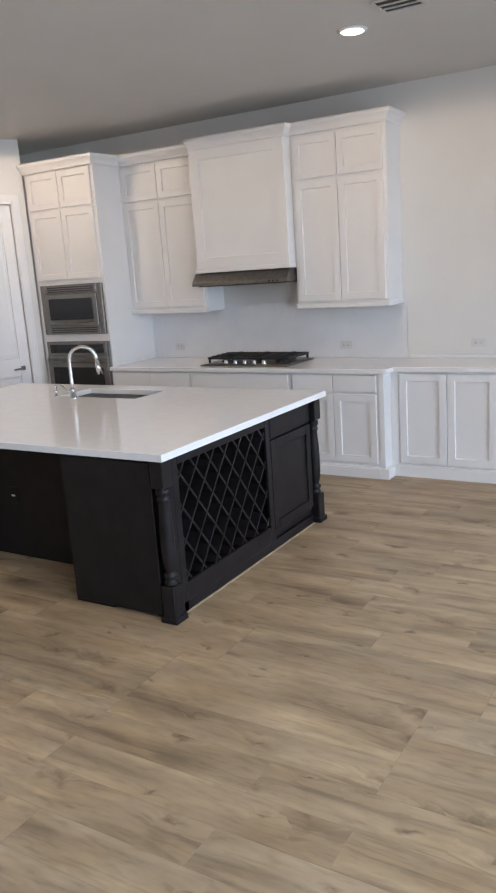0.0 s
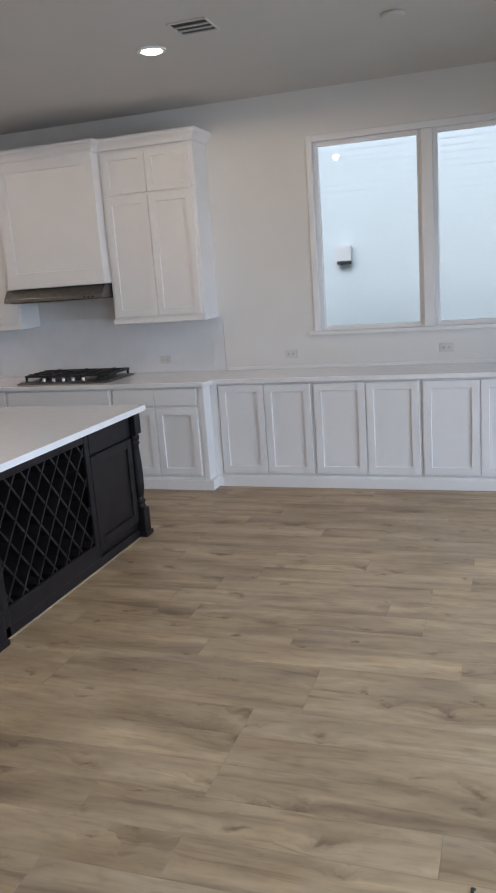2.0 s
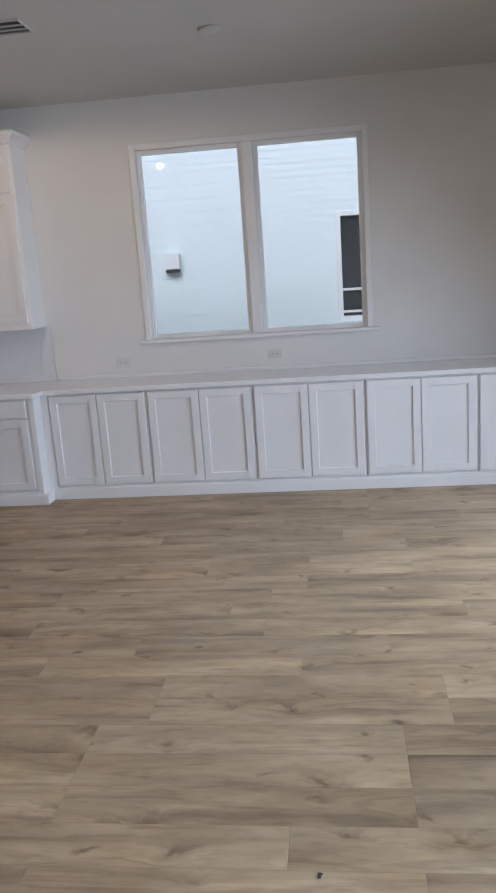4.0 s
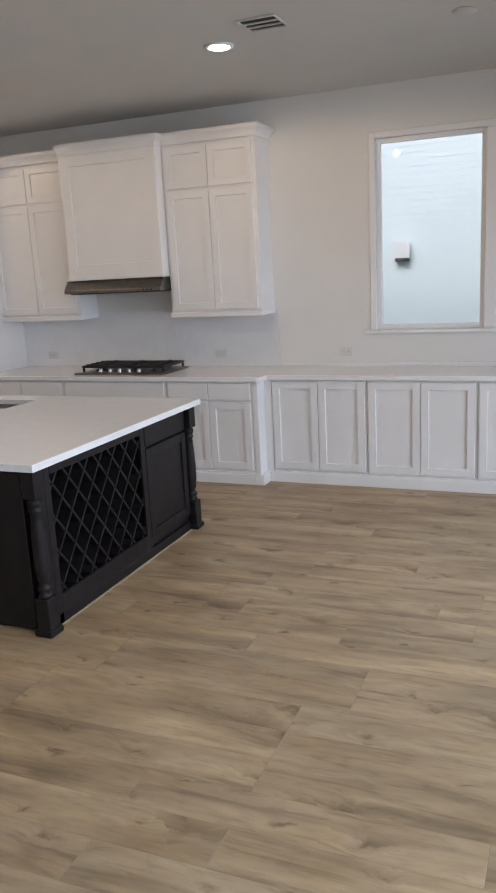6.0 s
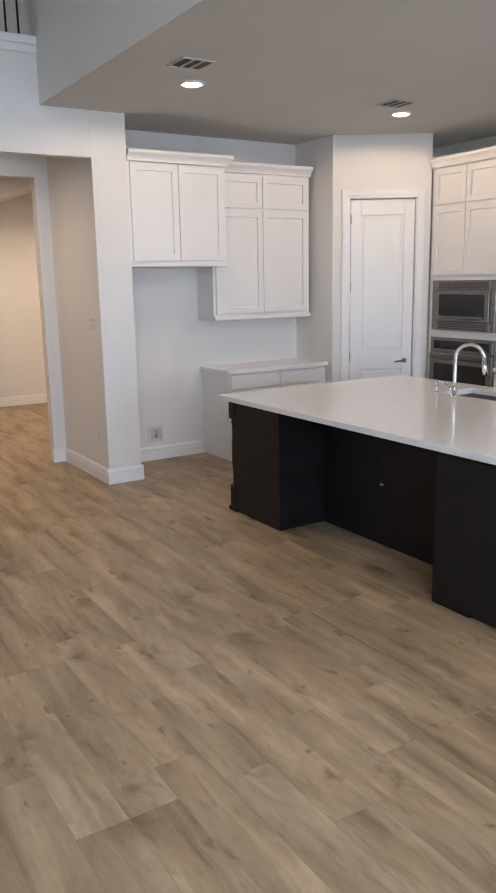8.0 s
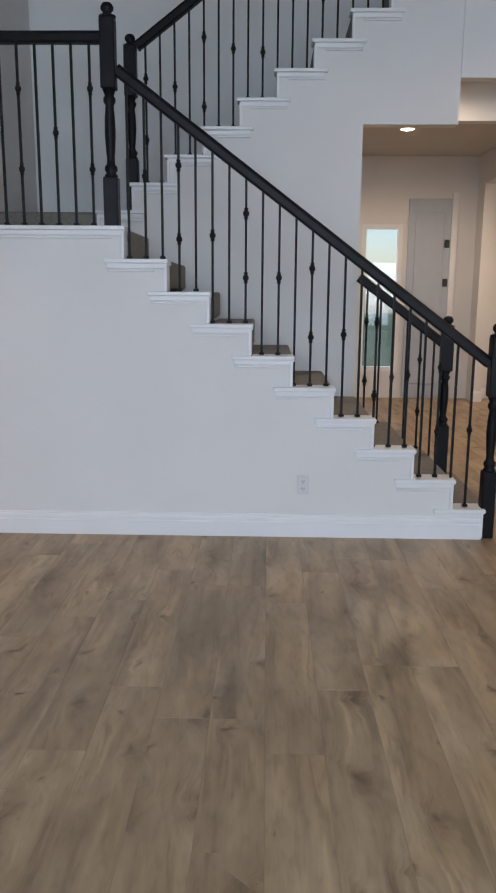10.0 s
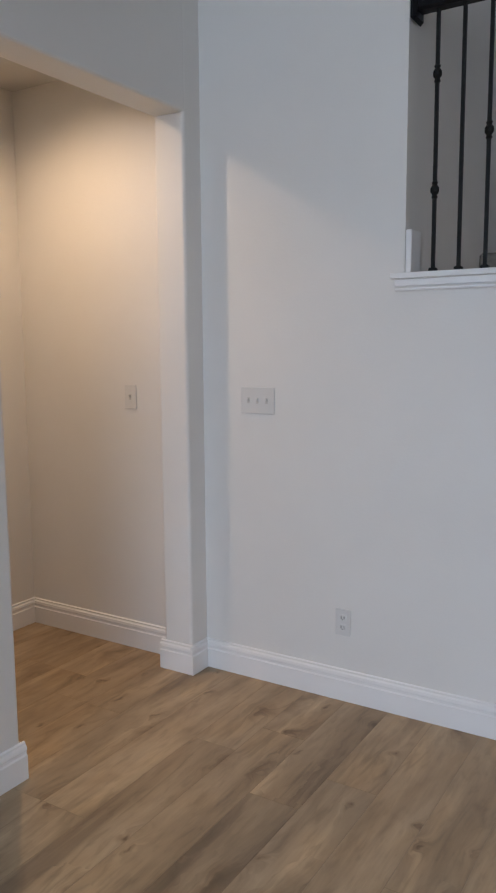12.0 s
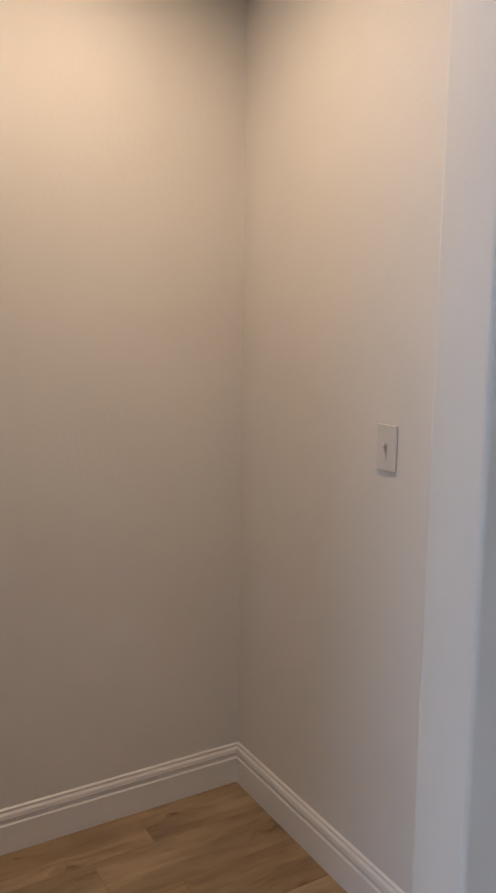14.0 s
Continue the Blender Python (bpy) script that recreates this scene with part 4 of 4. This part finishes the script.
def stringer_cap(parent, x, y0, y1, z, riser_to=None, out=0.028):
    """White moulding on an open stair side: a ledge with a strip below, and a riser board at its high end."""
    part("cap_trim", boxes((x + 0.0005, x + out, y0, y1 + 0.02, z - 0.016, z + 0.006), (x - 0.125, x + 0.001, y0 + 0.115, y1 + 0.02, z - 0.028, z + 0.0055), (x, x + 0.010, y0 + 0.012, y1 + 0.008, z - 0.045, z - 0.016), (x, x + 0.016, y0 + 0.016, y1 - 0.06, z - 0.062, z - 0.052), bevel=0.003), M_TRIM, parent)
    if riser_to is not None:
        part("riser_trim", boxes((x - 0.11, x + 0.012, y1 - 0.006, y1 + 0.012, riser_to + 0.006, z - 0.016), bevel=0.003), M_TRIM, parent)


def staircase():
    st = thing("staircase", "white stair with tan carpet treads, black rails and iron balusters", "staircase")
    Y0 = -0.694
    loop = [(-1.74, 0), (-1.74, LZ - 0.03), (Y0, LZ - 0.03)]
    for k in range(1, 10):
        z = LZ - k * R - 0.03
        loop += [(Y0 + (k - 1) * RUN, z), (Y0 + k * RUN, z)]
    loop = loop[:-1] + [(Y0 + 9 * RUN - 0.055, loop[-1][1]), (Y0 + 9 * RUN - 0.055, 0)]
    part("side_wall", prism(bmesh.new(), loop, SX - 0.11, SX, "x"), M_WALL, st, "off-white painted stair side")
    part("landing", boxes((-7.0, SX - 0.11, -1.74, Y0, LZ - 0.25, LZ)), M_CARPET, st, "tan carpeted landing")
    part("landing_step", boxes((-6.998, -6.0, -1.738, Y0 - 0.004, LZ, LZ + R - 0.004), bevel=0.012), M_CARPET, st, "tan carpeted step across the landing")
    part("jamb_trim", boxes((SX - 0.108, SX - 0.002, -1.739, -1.716, LZ + 0.007, LZ + 0.17), bevel=0.003), M_TRIM, st)
    for k in range(1, 10):
        z = LZ - k * R
        y0 = Y0 + (k - 1) * RUN
        part("tread", boxes((SIN, SX - 0.111, y0 - 0.005, y0 + RUN + 0.012, z - 0.16, z), bevel=0.01), M_CARPET, st)
        stringer_cap(st, SX, y0 - 0.10, y0 + RUN - (0.055 if k == 9 else 0), z, z - R if k < 9 else 0.0)
    stringer_cap(st, SX, -1.79, Y0, LZ, LZ - R)
    part("first_riser", boxes((SIN, SX - 0.12, Y0 + 9 * RUN - 0.043, Y0 + 9 * RUN - 0.025, 0.0, R - 0.02), bevel=0.003), M_TRIM, st)
    # rail side balusters
    bx = SX - 0.045
    pat = (2, 0, 1, 0)
    for k in range(9):
        y = -1.644 + 0.0985 * k
        baluster(st, bx, y, LZ + 0.008, LZ + 0.955, pat[k % 4])
    newel(st, bx, -0.752, LZ - 0.15, LZ + 1.08)
    part("handrail", rail_bar((bx, -1.735, LZ + 0.985), (bx, -0.79, LZ + 0.985)), M_RAIL, st)
    part("rosette", boxes((bx - 0.05, bx + 0.05, -1.739, -1.715, LZ + 0.92, LZ + 1.05), bevel=0.012), M_RAIL, st)
    ya, za, yb, zb = -0.71, 2.605, 1.40, 1.04
    part("handrail", rail_bar((bx, ya, za), (bx, yb, zb)), M_RAIL, st)
    y, k = -0.66, 1
    while y < 1.38:
        n = min(9, int((y - Y0) / RUN) + 1)
        baluster(st, bx, y, LZ - n * R + 0.008, za + (zb - za) * (y - ya) / (yb - ya) - 0.03, pat[k % 4])
        y, k = y + 0.0938, k + 1
    newel(st, bx, 1.440, 0.0, 1.19)
    # far side of the lower flight, open past the wall's end
    fx = SIN + 0.06
    newel(st, fx, 1.355, R - 0.002, 1.20)
    part("handrail", rail_bar((fx, 0.74, 1.53), (fx, 1.33, 1.09)), M_RAIL, st)
    y, k = 0.80, 0
    while y < 1.30:
        n = min(9, int((y - Y0) / RUN) + 1)
        baluster(st, fx, y, LZ - n * R, za + (zb - za) * (y - ya) / (yb - ya) - 0.03, pat[k % 4])
        y, k = y + 0.0938, k + 1
    # upper flight along the wall, rising to the loft
    U0 = -1.03
    for k in range(1, 11):
        z, y0 = LZ + k * R, U0 + (k - 1) * 0.2415
        part("tread", boxes((-7.0, SIN - 0.005, y0 - 0.012, y0 + 0.2415, z - R - 0.02, z), bevel=0.01), M_CARPET, st)
        part("cap_trim", boxes((SIN - 0.10, SIN + 0.028, y0 - 0.03, y0 + 0.2415 + 0.08, z - 0.016, z + 0.006), (SIN, SIN + 0.010, y0 - 0.012, y0 + 0.30, z - 0.045, z - 0.016), (SIN, SIN + 0.016, y0 + 0.06, y0 + 0.30, z - 0.062, z - 0.052), bevel=0.003), M_TRIM, st)
        part("riser_trim", boxes((SIN - 0.09, SIN + 0.012, y0 - 0.014, y0 + 0.004, z - R + 0.008, z - 0.026), bevel=0.003), M_TRIM, st)
    ux = SIN - 0.045
    newel(st, ux, -0.80, LZ + R - 0.02, LZ + 1.22)
    a, b = (ux, -0.76, LZ + 1.22), (ux, 1.32, LZ + 1.22 + 2.08 * R / 0.2415)
    part("handrail", rail_bar(a, b), M_RAIL, st)
    y, k = -0.70, 0
    while y < 1.30:
        n = int((y - U0) / 0.2415) + 1
        baluster(st, ux, y, LZ + n * R + 0.008, a[2] + (y + 0.76) * R / 0.2415 - 0.03, pat[k % 4])
        y, k = y + 0.0965, k + 1
    # loft guard rail
    newel(st, ux, 1.36, 3.60, 4.75)
    part("loft_trim", boxes((-6.1, -5.935, 1.36, 2.33, 3.60, 3.662), (-5.97, -5.95, 1.36, 2.33, 3.54, 3.60), bevel=0.004), M_TRIM, st)
    part("handrail", rail_bar((ux, 1.40, 4.64), (ux, 2.33, 4.64)), M_RAIL, st)
    for k in range(9):
        baluster(st, ux, 1.45 + 0.0965 * k, 3.66, 4.61, pat[k % 4])


staircase()


# skirting boards
def skirting(name, a, b, side, label="white moulded baseboard along the wall"):
    """A moulded board from a to b on the floor; side is the way it faces."""
    a, b, s = Vector((*a, 0)), Vector((*b, 0)), Vector((*side, 0))
    prof = [(0, 0), (0.016, 0), (0.016, 0.088), (0.011, 0.093), (0.011, 0.103), (0.015, 0.108), (0.013, 0.120), (0.007, 0.126), (0.007, 0.134), (0, 0.138)]
    bm = bmesh.new()
    ra = [bm.verts.new(a + s * p + Vector((0, 0, q))) for p, q in prof]
    rb = [bm.verts.new(b + s * p + Vector((0, 0, q))) for p, q in prof]
    bm.faces.new(ra)
    bm.faces.new(rb[::-1])
    for i in range(len(prof)):
        j = (i + 1) % len(prof)
        bm.faces.new((ra[i], rb[i], rb[j], ra[j]))
    bmesh.ops.recalc_face_normals(bm, faces=bm.faces)
    return structure("baseboard", bm, M_TRIM, label, "baseboard")


for a, b, s in (((SX, -2.69), (SX, 1.40), (1, 0)), ((-4.985, -2.69), (-4.846, -2.69), (0, 1)), ((-4.862, -2.69), (-4.862, -2.866), (1, 0)), ((-4.985, -2.85), (-4.985, -3.853), (1, 0)),
                ((-4.985, -3.853), (-2.60, -3.853), (0, 1)), ((-3.851, -2.69), (3.10, -2.69), (0, 1)), ((-3.835, -2.69), (-3.835, -2.866), (-1, 0)), ((-3.835, -2.85), (-2.6, -2.85), (0, -1)),
                ((-5.97, 2.719), (-5.97, 3.066), (1, 0)), ((-5.97, 2.735), (-7.13, 2.735), (0, -1)), ((-5.97, 3.05), (-6.63, 3.05), (0, 1)), ((-6.63, 3.05), (-6.63, 4.07), (1, 0)),
                ((3.10, -2.69), (3.10, 3.2), (-1, 0)), ((-5.98, 0.737), (-5.98, 1.44), (1, 0)), ((-11.16, 2.97), (-11.16, 6.0), (1, 0)), ((-10.85, 2.84), (-10.85, 2.98), (1, 0)), ((-7.0, 0.72), (-7.0, 0.3), (1, 0)), ((-7.13, 2.595), (-7.13, 2.72), (1, 0))):
    skirting("baseboard", a, b, s)


# plates on the walls
def plate(name, label, at, turn, w, h, toggles=0, sockets=0, group=""):
    p = thing(name, label, "switch" if toggles else "outlet", at, turn, group)
    part("plate", boxes((-w / 2, w / 2, -0.006, 0.001, -h / 2, h / 2), bevel=0.002), M_PLATE, p)
    for k in range(toggles):
        x = (k - (toggles - 1) / 2) * 0.046
        part("slot", boxes((x - 0.006, x + 0.006, -0.0072, -0.005, -0.013, 0.013)), M_VENT, p)
        part("toggle", boxes((x - 0.004, x + 0.004, -0.017, -0.006, 0.0, 0.010), bevel=0.001), M_PLATE, p)
    for k in range(sockets):
        z = 0.021 if k else -0.021
        s = part("socket", boxes((-0.017, 0.017, -0.009, -0.005, z - 0.014, z + 0.014), bevel=0.003), M_PLATE, p)
        part("pins", boxes((-0.008, -0.005, -0.0098, -0.0088, z - 0.004, z + 0.007), (0.005, 0.008, -0.0098, -0.0088, z - 0.004, z + 0.007), (-0.002, 0.002, -0.0098, -0.0088, z - 0.010, z - 0.006)), M_SLOT, s)
    return p


plate("light_switch", "white triple toggle switch plate on the stair wall", (SX + 0.001, -2.40, 1.274), 90, 0.168, 0.116, toggles=3)
plate("wall_outlet", "white duplex outlet low on the stair wall", (SX + 0.001, -1.982, 0.345), 90, 0.072, 0.116, sockets=2)
plate("wall_outlet", "white duplex outlet low under the stair", (SX + 0.001, 0.344, 0.318), 90, 0.072, 0.116, sockets=2)
plate("light_switch", "white single toggle switch plate in the passage", (SX + 0.001, -3.12, 1.268), 90, 0.072, 0.116, toggles=1)
plate("light_switch", "white double switch plate at the hall opening", (-6.17, 2.734, 1.43), 0, 0.118, 0.116, toggles=2)
plate("wall_outlet", "white duplex outlet low on the hall side", (-6.15, 2.734, 0.43), 0, 0.072, 0.116, sockets=2)
for x, z in ((-1.127, 1.045), (0.195, 1.049), (-2.326, 1.035), (-4.20, 1.035)):
    o = plate("wall_outlet", "white horizontal outlet above the counter", (x, YW - (0.011 if x < -1.8 else 0.001), z), 0, 0.072, 0.116, sockets=2)
    o.matrix_basis = pose(x, YW - (0.011 if x < -1.8 else 0.001), z, 0, 90, 0)


# ceiling fittings
def downlight(x, y, z):
    d = thing("recessed_light", "lit round recessed downlight in the ceiling", "ceiling light", (x, y, z), group="recessed lights")
    part("trim_ring", turned([(0.062, -0.002), (0.070, -0.012), (0.090, -0.010), (0.094, -0.001)], 28), M_TRIM, d, "", True)
    part("lens", turned([(0.060, -0.016), (0.066, -0.013), (0.066, -0.008)], 28), M_GLOW, d, "glowing lens")


for cx, cy in CANS:
    downlight(cx, cy, CEIL)
for cx, cy, cz in ((-6.55, 1.45, 3.15), (-9.4, 1.6, 3.15), (-9.2, 4.4, 3.15)):
    downlight(cx, cy, cz)
downlight(-4.37, -3.29, 2.8)


def ceiling_vent(x, y, w=0.24, d=0.24):
    v = thing("ceiling_vent", "grey louvred air vent in the ceiling", "vent", (x, y, CEIL), group="ceiling vents")
    f = 0.013
    part("frame", boxes((-w / 2, w / 2, -d / 2, -d / 2 + f, -0.010, 0), (-w / 2, w / 2, d / 2 - f, d / 2, -0.010, 0), (-w / 2, -w / 2 + f, -d / 2 + f, d / 2 - f, -0.010, 0), (w / 2 - f, w / 2, -d / 2 + f, d / 2 - f, -0.010, 0), bevel=0.002), M_VENT, v)
    # flat sheet on the solid ceiling, coloured dark for the shade inside the vent
    part("backing", boxes((-w / 2 + f, w / 2 - f, -d / 2 + f, d / 2 - f, -0.002, -0.0005)), M_SLOT, v, "dark sheet coloured for the shade between the slats")
    for k in range(2):
        y0 = -d / 2 + f + (d - 2 * f) * (k + 1) / 3
        part("slat", boxes((-w / 2 + f, w / 2 - f, y0 - 0.006, y0 + 0.006, -0.012, -0.004), bevel=0.001), M_VENT, v)


ceiling_vent(-1.045, 4.82)
ceiling_vent(-4.62, 4.86)
ceiling_vent(-4.34, 2.82)
sd = thing("smoke_detector", "small round ceiling cover plate", "ceiling cover", (0.04, 5.23, CEIL))
part("body", turned([(0.055, -0.022), (0.066, -0.016), (0.070, -0.001)], 24), M_CEIL, sd, "", True)


db = thing("floor_debris", "small dark scrap lying on the plank floor", "debris", (0.588, 2.198, 0.0))
part("scrap", boxes((-0.005, 0.005, -0.010, 0.010, 0.0, 0.007), (0.002, 0.009, 0.002, 0.013, 0.0, 0.004), bevel=0.002), M_SLOT, db)


# ---- plank floor, last ----
def plank_floor():
    fl = structure("floor", boxes((-5.0, 3.10, -2.85, YW + 0.02, -0.05, -0.0009), (-5.0, -2.5, -3.90, -2.85, -0.05, -0.0009), (-11.3, -5.0, -2.6, YW + 0.02, -0.05, -0.0009)), M_SUB, "wood-look plank floor in weathered oak tones", "floor")
    rnd = random.Random(11)
    W, L, g = 0.190, 1.22, 0.0007
    meshes = {}

    def mesh_for(length):
        key = round(length, 2)
        if key not in meshes:
            bm = bmesh.new()
            b = 0.0013
            x0, x1, y0, y1 = g, key - g, g, W - g
            lo = [bm.verts.new(p) for p in ((x0, y0, -0.004), (x1, y0, -0.004), (x1, y1, -0.004), (x0, y1, -0.004))]
            mi = [bm.verts.new(p) for p in ((x0, y0, -0.0012), (x1, y0, -0.0012), (x1, y1, -0.0012), (x0, y1, -0.0012))]
            hi = [bm.verts.new(p) for p in ((x0 + b, y0 + b, 0), (x1 - b, y0 + b, 0), (x1 - b, y1 - b, 0), (x0 + b, y1 - b, 0))]
            for q, r in ((lo, mi), (mi, hi)):
                for i in range(4):
                    j = (i + 1) % 4
                    bm.faces.new((q[i], q[j], r[j], r[i]))
            bm.faces.new(hi)
            me = bpy.data.meshes.new("plank")
            bm.to_mesh(me)
            bm.free()
            me.materials.append(M_PLANK)
            meshes[key] = me
        return meshes[key]

    far_v, far_f, count = [], [], 0
    y = -3.86
    while y < YW:
        x = -11.3 + rnd.choice((0.0, 0.2, 0.41, 0.61, 0.81, 1.02)) - 1.22
        while x < 3.1:
            a, b = max(x, -11.3), min(x + L, 3.10)
            mx, my = (a + b) / 2, y + W / 2
            inside = (mx > -5.6 and my > -2.80) or (-6.2 < mx < -1.6) or (mx <= -5.6 and my > -2.5)
            if b - a > 0.05 and inside:
                me = mesh_for(b - a)
                near = -4.6 < (a + b) / 2 < 1.6 and -1.9 < y < 5.2 and count < 300
                if near:
                    ob = new("plank", me)
                    ob.location = (a, y, 0)
                    ob.parent = fl
                    count += 1
                else:
                    k = len(far_v)
                    far_v += [(v.co.x + a, v.co.y + y, v.co.z) for v in me.vertices]
                    far_f += [tuple(k + i for i in p.vertices) for p in me.polygons]
            x += L
        y += W
    me = bpy.data.meshes.new("planks_beyond")
    me.from_pydata(far_v, [], far_f)
    me.materials.append(M_PLANK)
    ob = new("planks_beyond", me)
    ob.parent = fl
    ob["kind"] = "stuff"


plank_floor()
